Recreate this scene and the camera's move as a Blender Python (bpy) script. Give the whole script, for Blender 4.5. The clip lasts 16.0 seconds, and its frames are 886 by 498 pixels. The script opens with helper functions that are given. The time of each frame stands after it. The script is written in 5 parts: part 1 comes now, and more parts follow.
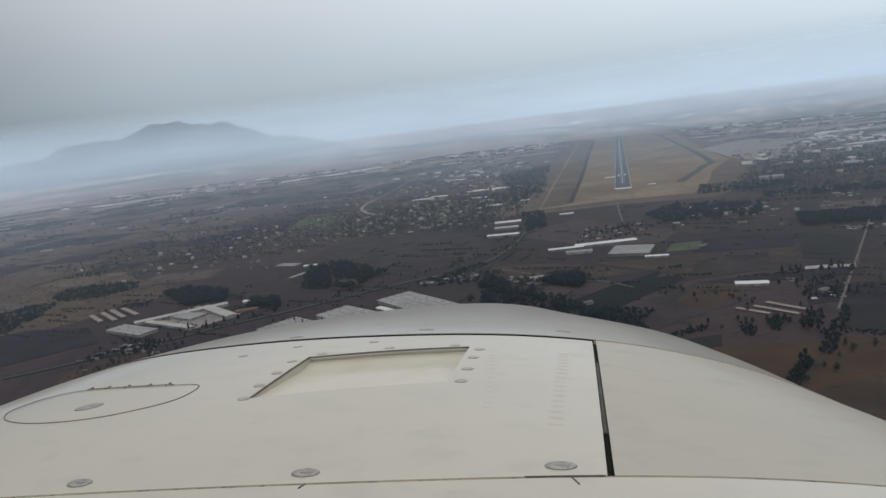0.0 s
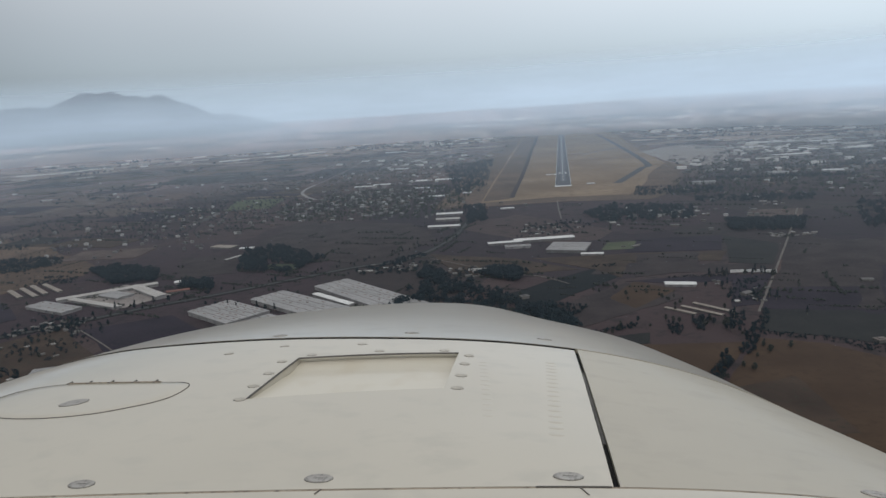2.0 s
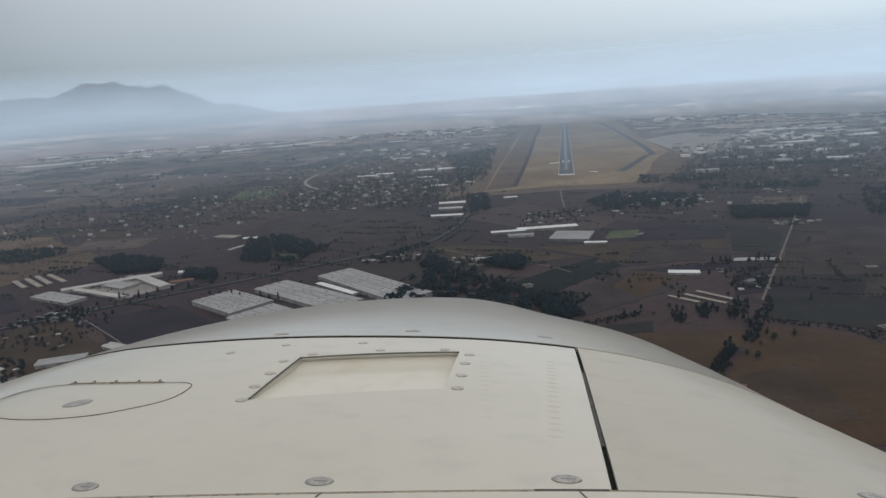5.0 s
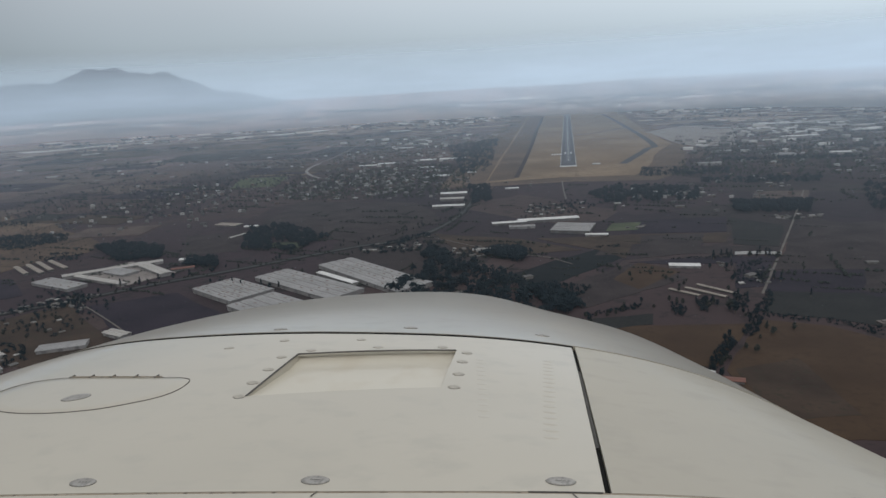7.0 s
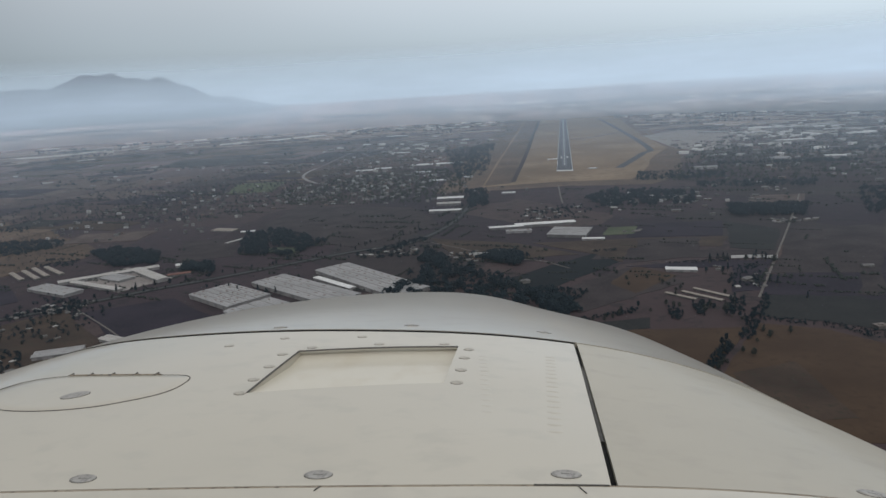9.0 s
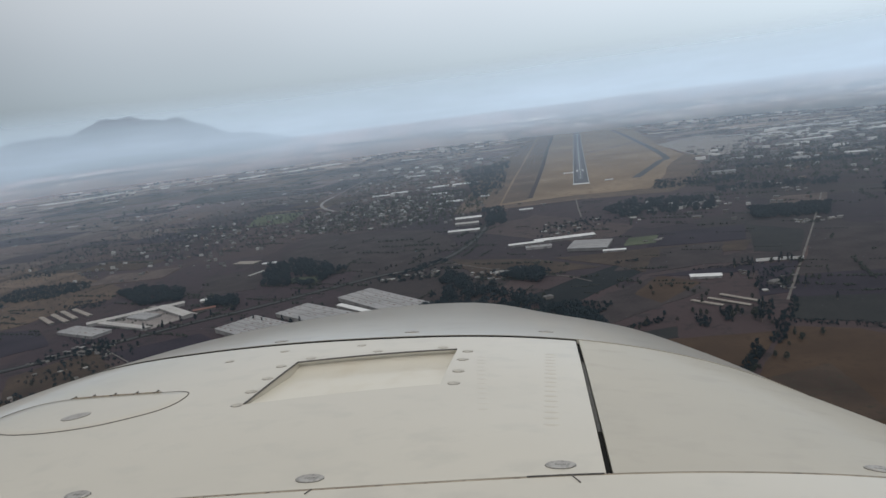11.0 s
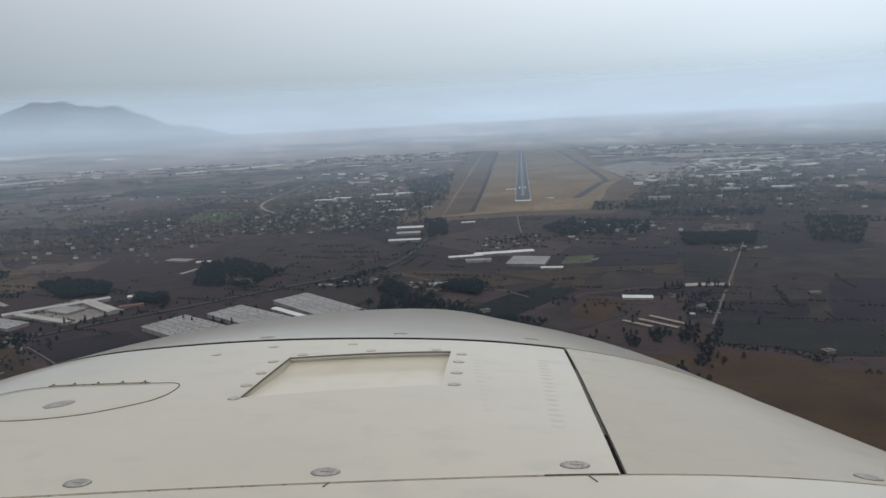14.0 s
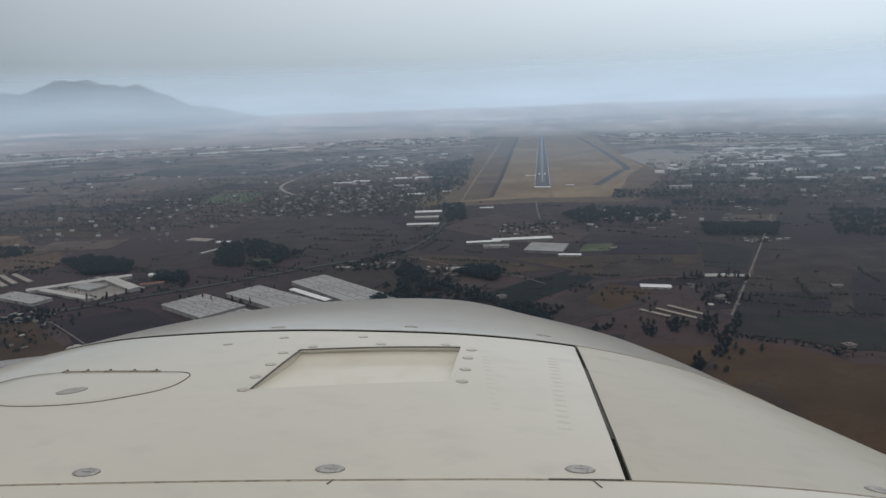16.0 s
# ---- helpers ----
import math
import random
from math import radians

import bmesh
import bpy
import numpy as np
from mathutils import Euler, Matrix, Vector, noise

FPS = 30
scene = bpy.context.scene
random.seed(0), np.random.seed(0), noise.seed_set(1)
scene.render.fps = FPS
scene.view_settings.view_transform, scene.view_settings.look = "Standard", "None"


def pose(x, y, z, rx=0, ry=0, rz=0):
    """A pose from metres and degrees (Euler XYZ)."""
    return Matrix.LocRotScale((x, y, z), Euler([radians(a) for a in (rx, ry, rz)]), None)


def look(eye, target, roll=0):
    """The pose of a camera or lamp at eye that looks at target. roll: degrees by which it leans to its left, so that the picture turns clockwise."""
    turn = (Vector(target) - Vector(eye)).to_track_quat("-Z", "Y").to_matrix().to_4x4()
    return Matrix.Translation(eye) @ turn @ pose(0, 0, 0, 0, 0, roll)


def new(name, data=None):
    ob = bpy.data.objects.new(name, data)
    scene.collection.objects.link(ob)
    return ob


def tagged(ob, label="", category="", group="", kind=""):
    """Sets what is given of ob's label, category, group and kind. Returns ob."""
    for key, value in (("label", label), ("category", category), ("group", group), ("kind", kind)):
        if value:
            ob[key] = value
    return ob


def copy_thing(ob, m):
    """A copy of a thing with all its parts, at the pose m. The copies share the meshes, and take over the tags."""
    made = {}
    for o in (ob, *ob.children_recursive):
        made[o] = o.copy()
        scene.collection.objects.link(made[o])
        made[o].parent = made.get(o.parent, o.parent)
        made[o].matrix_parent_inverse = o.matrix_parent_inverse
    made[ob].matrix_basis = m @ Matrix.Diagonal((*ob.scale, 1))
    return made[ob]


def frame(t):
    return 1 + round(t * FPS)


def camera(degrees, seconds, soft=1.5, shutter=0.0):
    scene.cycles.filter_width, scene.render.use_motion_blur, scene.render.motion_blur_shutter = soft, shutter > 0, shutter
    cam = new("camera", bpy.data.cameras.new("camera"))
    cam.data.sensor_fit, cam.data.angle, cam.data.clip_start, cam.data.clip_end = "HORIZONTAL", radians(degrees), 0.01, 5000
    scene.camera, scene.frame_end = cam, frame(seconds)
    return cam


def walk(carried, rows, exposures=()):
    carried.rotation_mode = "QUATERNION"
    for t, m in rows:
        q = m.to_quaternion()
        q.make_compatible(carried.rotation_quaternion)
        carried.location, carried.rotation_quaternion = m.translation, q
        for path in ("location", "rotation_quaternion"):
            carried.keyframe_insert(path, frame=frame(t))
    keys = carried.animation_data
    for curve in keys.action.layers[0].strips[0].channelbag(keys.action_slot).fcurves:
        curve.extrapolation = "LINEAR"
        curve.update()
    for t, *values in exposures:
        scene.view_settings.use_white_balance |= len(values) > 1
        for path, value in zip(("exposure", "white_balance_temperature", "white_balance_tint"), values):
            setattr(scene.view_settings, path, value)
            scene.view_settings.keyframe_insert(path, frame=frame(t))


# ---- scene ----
# The camera rides just behind the nose of a light aircraft, 166 m over a dry plain.
cam = camera(66.3, 16.0, soft=1.5)
walk(cam, [
    (0, pose(4.1882, 14.6360, 166.1211, 79.72, 7.02, 14.08)),
    (0.5, pose(4.1774, 14.6287, 166.1224, 79.64, 7.49, 12.83)),
    (1, pose(4.1578, 14.6203, 166.1304, 79.46, 5.85, 11.78)),
    (1.5, pose(4.1346, 14.6114, 166.1430, 79.13, 4.02, 10.55)),
    (2, pose(4.1260, 14.6076, 166.1536, 78.45, 3.55, 9.58)),
    (2.5, pose(4.1343, 14.6106, 166.1538, 78.11, 3.57, 9.81)),
    (3, pose(4.1495, 14.6178, 166.1536, 78.02, 3.30, 11.23)),
    (3.5, pose(4.1541, 14.6219, 166.1305, 79.14, 3.40, 12.04)),
    (4, pose(4.1458, 14.6170, 166.1420, 79.22, 3.46, 11.77)),
    (4.5, pose(4.1301, 14.6093, 166.1574, 78.22, 4.04, 10.03)),
    (7, pose(4.1338, 14.6111, 166.1770, 76.75, 3.19, 10.01)),
    (7.5, pose(4.1301, 14.6120, 166.1748, 76.55, 3.10, 10.15)),
    (8, pose(4.1254, 14.6100, 166.1763, 76.62, 3.06, 9.86)),
    (10.5, pose(4.1478, 14.6152, 166.1407, 78.46, 5.40, 10.28)),
    (11, pose(4.1596, 14.6167, 166.1379, 78.98, 6.94, 10.70)),
    (11.5, pose(4.1622, 14.6172, 166.1348, 79.23, 7.88, 10.95)),
    (12, pose(4.1441, 14.6117, 166.1349, 78.94, 7.18, 9.92)),
    (12.5, pose(4.1069, 14.6001, 166.1409, 78.83, 4.74, 7.95)),
    (13, pose(4.0829, 14.5921, 166.1466, 78.80, 3.91, 6.24)),
    (13.5, pose(4.0791, 14.5912, 166.1353, 79.02, 3.33, 5.63)),
    (14, pose(4.0858, 14.5925, 166.1384, 79.44, 2.85, 6.34)),
    (14.5, pose(4.0964, 14.5974, 166.1411, 79.29, 2.34, 7.43)),
    (15, pose(4.1045, 14.6007, 166.1506, 78.79, 2.06, 8.24)),
    (15.5, pose(4.1035, 14.6027, 166.1527, 78.36, 1.83, 8.62)),
    (16, pose(4.0931, 14.6008, 166.1500, 78.23, 1.98, 8.04)),
], exposures=[(0.0, -0.21), (1.0, -0.19), (2.0, -0.22), (3.0, -0.21), (3.6, -0.18), (4.5, -0.17), (7.0, -0.28), (8.2, -0.28), (10.3, -0.15), (13.0, -0.17), (14.5, -0.18), (16.0, -0.23)])

EYE = Vector((4.13, 14.61, 166.14))
NOSE = pose(4.124, 14.603, 166.139, -5.351, 1.854, 3.153)
rng = random.Random(7)


# ---------------------------------------------------------------- light
def make_world():
    world = bpy.data.worlds.new("overcast_sky")
    scene.world = world
    world.use_nodes = True
    nt = world.node_tree
    nt.nodes.clear()
    n, l = nt.nodes.new, nt.links.new
    out = n("ShaderNodeOutputWorld")
    sky = n("ShaderNodeTexSky")
    sky.sky_type = "NISHITA"
    sky.sun_disc = False
    sky.sun_elevation = radians(53)
    sky.sun_rotation = radians(177)
    sky.altitude = 2500
    sky.dust_density = 4.0
    sky.air_density = 1.5
    bg_sky = n("ShaderNodeBackground")
    bg_sky.inputs["Strength"].default_value = 0.05
    l(sky.outputs["Color"], bg_sky.inputs["Color"])
    # cloud deck: brighter overhead, blue-grey towards the horizon
    tc = n("ShaderNodeTexCoord")
    sep = n("ShaderNodeSeparateXYZ")
    l(tc.outputs["Generated"], sep.inputs[0])
    ramp = n("ShaderNodeValToRGB")
    e = ramp.color_ramp.elements
    e[0].position, e[0].color = 0.0, (0.255, 0.32, 0.385, 1)
    e[1].position, e[1].color = 1.0, (0.70, 0.72, 0.74, 1)
    for p, c in ((0.03, (0.30, 0.37, 0.435, 1)), (0.075, (0.44, 0.515, 0.58, 1)), (0.14, (0.555, 0.615, 0.675, 1)), (0.27, (0.804, 0.840, 0.881, 1)), (0.5, (0.745, 0.775, 0.810, 1))):
        el = e.new(p)
        el.color = c
    l(sep.outputs["Z"], ramp.inputs["Fac"])
    mp = n("ShaderNodeMapping")
    mp.inputs["Scale"].default_value = (1.0, 1.0, 3.2)
    l(tc.outputs["Generated"], mp.inputs["Vector"])
    cloud = n("ShaderNodeTexNoise")
    cloud.inputs["Scale"].default_value = 2.1
    cloud.inputs["Detail"].default_value = 1.5
    cloud.inputs["Roughness"].default_value = 0.45
    l(mp.outputs["Vector"], cloud.inputs["Vector"])
    soft = n("ShaderNodeMapRange")
    soft.inputs["From Min"].default_value, soft.inputs["From Max"].default_value = 0.25, 0.75
    soft.inputs["To Min"].default_value, soft.inputs["To Max"].default_value = 0.955, 1.045
    l(cloud.outputs["Fac"], soft.inputs["Value"])
    mul = n("ShaderNodeMix")
    mul.data_type, mul.blend_type = "RGBA", "MULTIPLY"
    mul.inputs["Factor"].default_value = 1.0
    l(ramp.outputs["Color"], mul.inputs["A"])
    l(soft.outputs["Result"], mul.inputs["B"])
    # the cloud is thinner, and so brighter, ahead to the right
    side = n("ShaderNodeMapRange")
    side.interpolation_type = "SMOOTHSTEP"
    side.inputs["From Min"].default_value, side.inputs["From Max"].default_value = -0.7, 0.5
    side.inputs["To Min"].default_value, side.inputs["To Max"].default_value = 0.83, 1.39
    l(sep.outputs["X"], side.inputs["Value"])
    # unseen sky dimmed abeam on both sides, added to darken the nose's flanks
    wide = n("ShaderNodeMath")
    wide.operation = "ABSOLUTE"
    l(sep.outputs["X"], wide.inputs[0])
    abeam = n("ShaderNodeMapRange")
    abeam.interpolation_type = "SMOOTHSTEP"
    abeam.inputs["From Min"].default_value, abeam.inputs["From Max"].default_value = 0.52, 0.95
    abeam.inputs["To Min"].default_value, abeam.inputs["To Max"].default_value = 1.0, 0.38
    l(wide.outputs[0], abeam.inputs["Value"])
    sky_gain = n("ShaderNodeMath")
    sky_gain.operation = "MULTIPLY"
    l(side.outputs["Result"], sky_gain.inputs[0])
    l(abeam.outputs["Result"], sky_gain.inputs[1])
    mul2 = n("ShaderNodeMix")
    mul2.data_type, mul2.blend_type = "RGBA", "MULTIPLY"
    mul2.inputs["Factor"].default_value = 1.0
    l(mul.outputs["Result"], mul2.inputs["A"])
    l(sky_gain.outputs[0], mul2.inputs["B"])
    bg = n("ShaderNodeBackground")
    bg.inputs["Strength"].default_value = 1.3
    l(mul2.outputs["Result"], bg.inputs["Color"])
    mix = n("ShaderNodeMixShader")
    mix.inputs[0].default_value = 0.88
    l(bg_sky.outputs[0], mix.inputs[1])
    l(bg.outputs[0], mix.inputs[2])
    l(mix.outputs[0], out.inputs["Surface"])


make_world()
sun = new("sun", bpy.data.lights.new("sun", "SUN"))
sun.data.energy = 0.8
sun.data.angle = radians(14)
sun.data.color = (1.0, 0.94, 0.86)
sun.matrix_basis = look((40, -830, 1100), (0, 0, 0))


# ---------------------------------------------------------------- materials
def mat(name, c1, c2, c3=None, scale=1.0, fine=12.0, rough=0.8, metal=0.0, bump=0.0, coat=0.0, per_object=None, island=None, stretch=(1, 1, 1), spec=0.5):
    """Two scales of noise between c1, c2 (and specks of c3), with fine relief; per_object: colours picked by the object's random number."""
    m = bpy.data.materials.new(name)
    m.use_nodes = True
    nt = m.node_tree
    n, l = nt.nodes.new, nt.links.new
    b = nt.nodes["Principled BSDF"]
    b.inputs["Roughness"].default_value = rough
    b.inputs["Metallic"].default_value = metal
    b.inputs["Coat Weight"].default_value = coat
    b.inputs["Coat Roughness"].default_value = 0.1
    b.inputs["Specular IOR Level"].default_value = spec
    tc = n("ShaderNodeTexCoord")
    mp = n("ShaderNodeMapping")
    mp.inputs["Scale"].default_value = stretch
    l(tc.outputs["Object"], mp.inputs["Vector"])
    big = n("ShaderNodeTexNoise")
    big.inputs["Scale"].default_value = scale
    big.inputs["Detail"].default_value = 4
    small = n("ShaderNodeTexNoise")
    small.inputs["Scale"].default_value = scale * fine
    small.inputs["Detail"].default_value = 6
    for t in (big, small):
        l(mp.outputs["Vector"], t.inputs["Vector"])
    r = n("ShaderNodeMapRange")
    r.inputs["From Min"].default_value, r.inputs["From Max"].default_value = 0.3, 0.7
    l(big.outputs["Fac"], r.inputs["Value"])
    mx = n("ShaderNodeMix")
    mx.data_type = "RGBA"
    mx.inputs["A"].default_value, mx.inputs["B"].default_value = (*c1, 1), (*c2, 1)
    l(r.outputs["Result"], mx.inputs["Factor"])
    col = mx.outputs["Result"]
    if per_object or island:
        oi = n("ShaderNodeObjectInfo" if per_object else "ShaderNodeNewGeometry")
        per_object, key = (per_object, "Random") if per_object else (island, "Random Per Island")
        cr = n("ShaderNodeValToRGB")
        cr.color_ramp.interpolation = "CONSTANT"
        e = cr.color_ramp.elements
        e[0].color = (*per_object[0], 1)
        e[1].position, e[1].color = 1 / len(per_object), (*per_object[1], 1)
        for i, c in enumerate(per_object[2:], 2):
            e.new(i / len(per_object)).color = (*c, 1)
        l(oi.outputs[key], cr.inputs["Fac"])
        m2 = n("ShaderNodeMix")
        m2.data_type = "RGBA"
        m2.inputs["Factor"].default_value = 0.75
        l(col, m2.inputs["A"])
        l(cr.outputs["Color"], m2.inputs["B"])
        col = m2.outputs["Result"]
    if c3:
        r3 = n("ShaderNodeMapRange")
        r3.inputs["From Min"].default_value, r3.inputs["From Max"].default_value = 0.52, 0.68
        l(small.outputs["Fac"], r3.inputs["Value"])
        m3 = n("ShaderNodeMix")
        m3.data_type = "RGBA"
        l(r3.outputs["Result"], m3.inputs["Factor"])
        l(col, m3.inputs["A"])
        m3.inputs["B"].default_value = (*c3, 1)
        col = m3.outputs["Result"]
    l(col, b.inputs["Base Color"])
    if bump:
        bp = n("ShaderNodeBump")
        bp.inputs["Strength"].default_value = bump
        l(small.outputs["Fac"], bp.inputs["Height"])
        l(bp.outputs["Normal"], b.inputs["Normal"])
    return m


def ground_material():
    m = bpy.data.materials.new("dry_plain")
    m.use_nodes = True
    nt = m.node_tree
    n, l = nt.nodes.new, nt.links.new
    b = nt.nodes["Principled BSDF"]
    b.inputs["Roughness"].default_value = 0.95
    b.inputs["Specular IOR Level"].default_value = 0.1
    tc = n("ShaderNodeTexCoord")
    mp = n("ShaderNodeMapping")
    mp.inputs["Rotation"].default_value = (0, 0, radians(-14))
    mp.inputs["Scale"].default_value = (0.0075, 0.0045, 1)
    l(tc.outputs["Object"], mp.inputs["Vector"])
    # farm plots
    v = n("ShaderNodeTexVoronoi")
    v.voronoi_dimensions = "2D"
    v.distance = "CHEBYCHEV"
    v.inputs["Scale"].default_value = 1.0
    v.inputs["Randomness"].default_value = 0.8
    l(mp.outputs["Vector"], v.inputs["Vector"])
    sep = n("ShaderNodeSeparateColor")
    l(v.outputs["Color"], sep.inputs[0])
    plot = n("ShaderNodeValToRGB")
    e = plot.color_ramp.elements
    plot.color_ramp.interpolation = "CONSTANT"
    e[0].color = (0.032, 0.022, 0.026, 1)
    e[1].position, e[1].color = 0.93, (0.088, 0.058, 0.052, 1)
    for p, c in ((0.2, (0.042, 0.029, 0.035)), (0.38, (0.025, 0.019, 0.026)), (0.52, (0.052, 0.035, 0.037)), (0.66, (0.034, 0.028, 0.029)), (0.8, (0.064, 0.045, 0.044))):
        e.new(p).color = (*c, 1)
    l(sep.outputs[0], plot.inputs["Fac"])
    # large drift of soil colour
    drift = n("ShaderNodeTexNoise")
    drift.inputs["Scale"].default_value = 0.0022
    drift.inputs["Detail"].default_value = 6
    l(tc.outputs["Object"], drift.inputs["Vector"])
    dr = n("ShaderNodeValToRGB")
    dr.color_ramp.elements[0].position, dr.color_ramp.elements[0].color = 0.36, (0.024, 0.021, 0.024, 1)
    dr.color_ramp.elements[1].position, dr.color_ramp.elements[1].color = 0.66, (0.056, 0.045, 0.042, 1)
    l(drift.outputs["Fac"], dr.inputs["Fac"])
    mx = n("ShaderNodeMix")
    mx.data_type = "RGBA"
    mx.inputs["Factor"].default_value = 0.35
    l(plot.outputs["Color"], mx.inputs["A"])
    l(dr.outputs["Color"], mx.inputs["B"])
    # soil paled with distance, in patches, putting far haze brightness into its colour
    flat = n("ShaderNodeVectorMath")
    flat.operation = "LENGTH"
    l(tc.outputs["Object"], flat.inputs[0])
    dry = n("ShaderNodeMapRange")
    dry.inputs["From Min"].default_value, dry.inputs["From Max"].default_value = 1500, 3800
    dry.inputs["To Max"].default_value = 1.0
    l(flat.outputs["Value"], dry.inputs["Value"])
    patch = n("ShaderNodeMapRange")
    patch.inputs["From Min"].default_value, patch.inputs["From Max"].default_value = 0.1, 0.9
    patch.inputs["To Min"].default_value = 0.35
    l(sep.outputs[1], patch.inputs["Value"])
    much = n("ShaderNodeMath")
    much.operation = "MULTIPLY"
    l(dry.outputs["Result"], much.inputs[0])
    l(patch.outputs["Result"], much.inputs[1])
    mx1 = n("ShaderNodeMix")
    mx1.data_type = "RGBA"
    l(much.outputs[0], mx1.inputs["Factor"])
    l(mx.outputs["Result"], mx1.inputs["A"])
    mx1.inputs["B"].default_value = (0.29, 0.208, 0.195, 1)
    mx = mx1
    # scrub and bare specks
    speck = n("ShaderNodeTexNoise")
    speck.inputs["Scale"].default_value = 0.06
    speck.inputs["Detail"].default_value = 8
    speck.inputs["Roughness"].default_value = 0.65
    l(tc.outputs["Object"], speck.inputs["Vector"])
    sr = n("ShaderNodeMapRange")
    sr.inputs["From Min"].default_value, sr.inputs["From Max"].default_value = 0.53, 0.62
    sr.inputs["To Max"].default_value = 0.55
    l(speck.outputs["Fac"], sr.inputs["Value"])
    m2 = n("ShaderNodeMix")
    m2.data_type = "RGBA"
    l(sr.outputs["Result"], m2.inputs["Factor"])
    l(mx.outputs["Result"], m2.inputs["A"])
    m2.inputs["B"].default_value = (0.015, 0.019, 0.019, 1)
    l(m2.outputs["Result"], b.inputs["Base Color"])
    bp = n("ShaderNodeBump")
    bp.inputs["Strength"].default_value = 0.4
    bp.inputs["Distance"].default_value = 2.0
    l(speck.outputs["Fac"], bp.inputs["Height"])
    l(bp.outputs["Normal"], b.inputs["Normal"])
    return m


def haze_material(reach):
    """Sheet imitating distance haze, lit by the sky: opacity typed by range from its middle, thinning out at its raised
    rim.
    """
    m = bpy.data.materials.new("haze_sheet")
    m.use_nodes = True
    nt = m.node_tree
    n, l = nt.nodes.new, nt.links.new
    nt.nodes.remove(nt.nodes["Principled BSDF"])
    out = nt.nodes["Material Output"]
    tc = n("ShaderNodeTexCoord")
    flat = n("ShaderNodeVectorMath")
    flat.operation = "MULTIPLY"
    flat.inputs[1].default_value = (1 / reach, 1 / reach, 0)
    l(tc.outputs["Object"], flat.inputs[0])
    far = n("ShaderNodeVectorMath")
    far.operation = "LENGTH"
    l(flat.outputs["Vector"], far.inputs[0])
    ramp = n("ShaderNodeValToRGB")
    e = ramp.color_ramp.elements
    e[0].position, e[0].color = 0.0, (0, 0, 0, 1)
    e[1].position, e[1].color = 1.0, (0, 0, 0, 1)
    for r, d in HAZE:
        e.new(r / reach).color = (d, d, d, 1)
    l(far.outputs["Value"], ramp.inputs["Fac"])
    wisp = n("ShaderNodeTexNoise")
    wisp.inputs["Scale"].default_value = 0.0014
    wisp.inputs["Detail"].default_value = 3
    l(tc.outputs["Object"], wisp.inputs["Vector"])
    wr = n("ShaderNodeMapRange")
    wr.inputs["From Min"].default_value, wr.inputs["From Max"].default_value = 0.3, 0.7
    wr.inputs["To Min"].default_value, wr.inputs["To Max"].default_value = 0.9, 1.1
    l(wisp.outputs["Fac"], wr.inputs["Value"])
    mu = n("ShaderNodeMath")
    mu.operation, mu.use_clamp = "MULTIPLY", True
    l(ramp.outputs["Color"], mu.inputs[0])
    # opacity set lower on the near mountain's side, higher on the bright side
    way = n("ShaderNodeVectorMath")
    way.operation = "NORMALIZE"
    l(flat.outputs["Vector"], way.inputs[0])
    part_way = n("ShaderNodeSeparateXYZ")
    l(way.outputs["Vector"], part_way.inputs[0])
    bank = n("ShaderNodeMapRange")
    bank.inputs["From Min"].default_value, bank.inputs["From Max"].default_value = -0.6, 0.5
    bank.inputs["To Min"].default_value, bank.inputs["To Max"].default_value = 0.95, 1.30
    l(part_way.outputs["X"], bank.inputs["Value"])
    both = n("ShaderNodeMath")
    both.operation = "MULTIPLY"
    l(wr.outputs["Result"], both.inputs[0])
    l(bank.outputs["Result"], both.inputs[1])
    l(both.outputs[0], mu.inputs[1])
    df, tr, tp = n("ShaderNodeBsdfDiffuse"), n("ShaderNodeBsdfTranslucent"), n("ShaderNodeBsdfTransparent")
    # the blue of the haze is put into the sheet's colour
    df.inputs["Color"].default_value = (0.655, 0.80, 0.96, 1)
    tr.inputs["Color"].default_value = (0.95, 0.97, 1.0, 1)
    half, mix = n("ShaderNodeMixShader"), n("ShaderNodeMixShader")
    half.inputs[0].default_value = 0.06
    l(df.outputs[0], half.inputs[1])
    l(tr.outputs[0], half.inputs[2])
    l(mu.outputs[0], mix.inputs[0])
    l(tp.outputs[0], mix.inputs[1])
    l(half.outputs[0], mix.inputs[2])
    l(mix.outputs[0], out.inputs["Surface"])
    return m


# typed opacity of the haze sheet at each radius in metres
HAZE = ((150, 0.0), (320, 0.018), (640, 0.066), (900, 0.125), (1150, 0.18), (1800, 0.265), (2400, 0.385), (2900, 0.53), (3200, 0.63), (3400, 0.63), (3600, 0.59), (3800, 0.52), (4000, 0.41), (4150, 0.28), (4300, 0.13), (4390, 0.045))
M = {}
M["ground"] = ground_material()
# part of the blue in these soils is haze put into their colour
M["soil"] = mat("ploughed_soil", (0.021, 0.018, 0.020), (0.045, 0.037, 0.038), (0.048, 0.040, 0.036), 0.035, 14, 0.95, spec=0.1)
M["soil_dark"] = mat("dark_blued_soil", (0.017, 0.0145, 0.021), (0.030, 0.025, 0.034), (0.027, 0.024, 0.029), 0.02, 14, 0.95, spec=0.1)
M["stubble"] = mat("brown_stubble", (0.030, 0.023, 0.020), (0.062, 0.044, 0.034), (0.036, 0.033, 0.025), 0.03, 9, 0.95, spec=0.1)
M["stubble_warm"] = mat("warm_brown_stubble", (0.039, 0.026, 0.019), (0.063, 0.042, 0.028), (0.044, 0.030, 0.022), 0.022, 9, 0.95, spec=0.1)
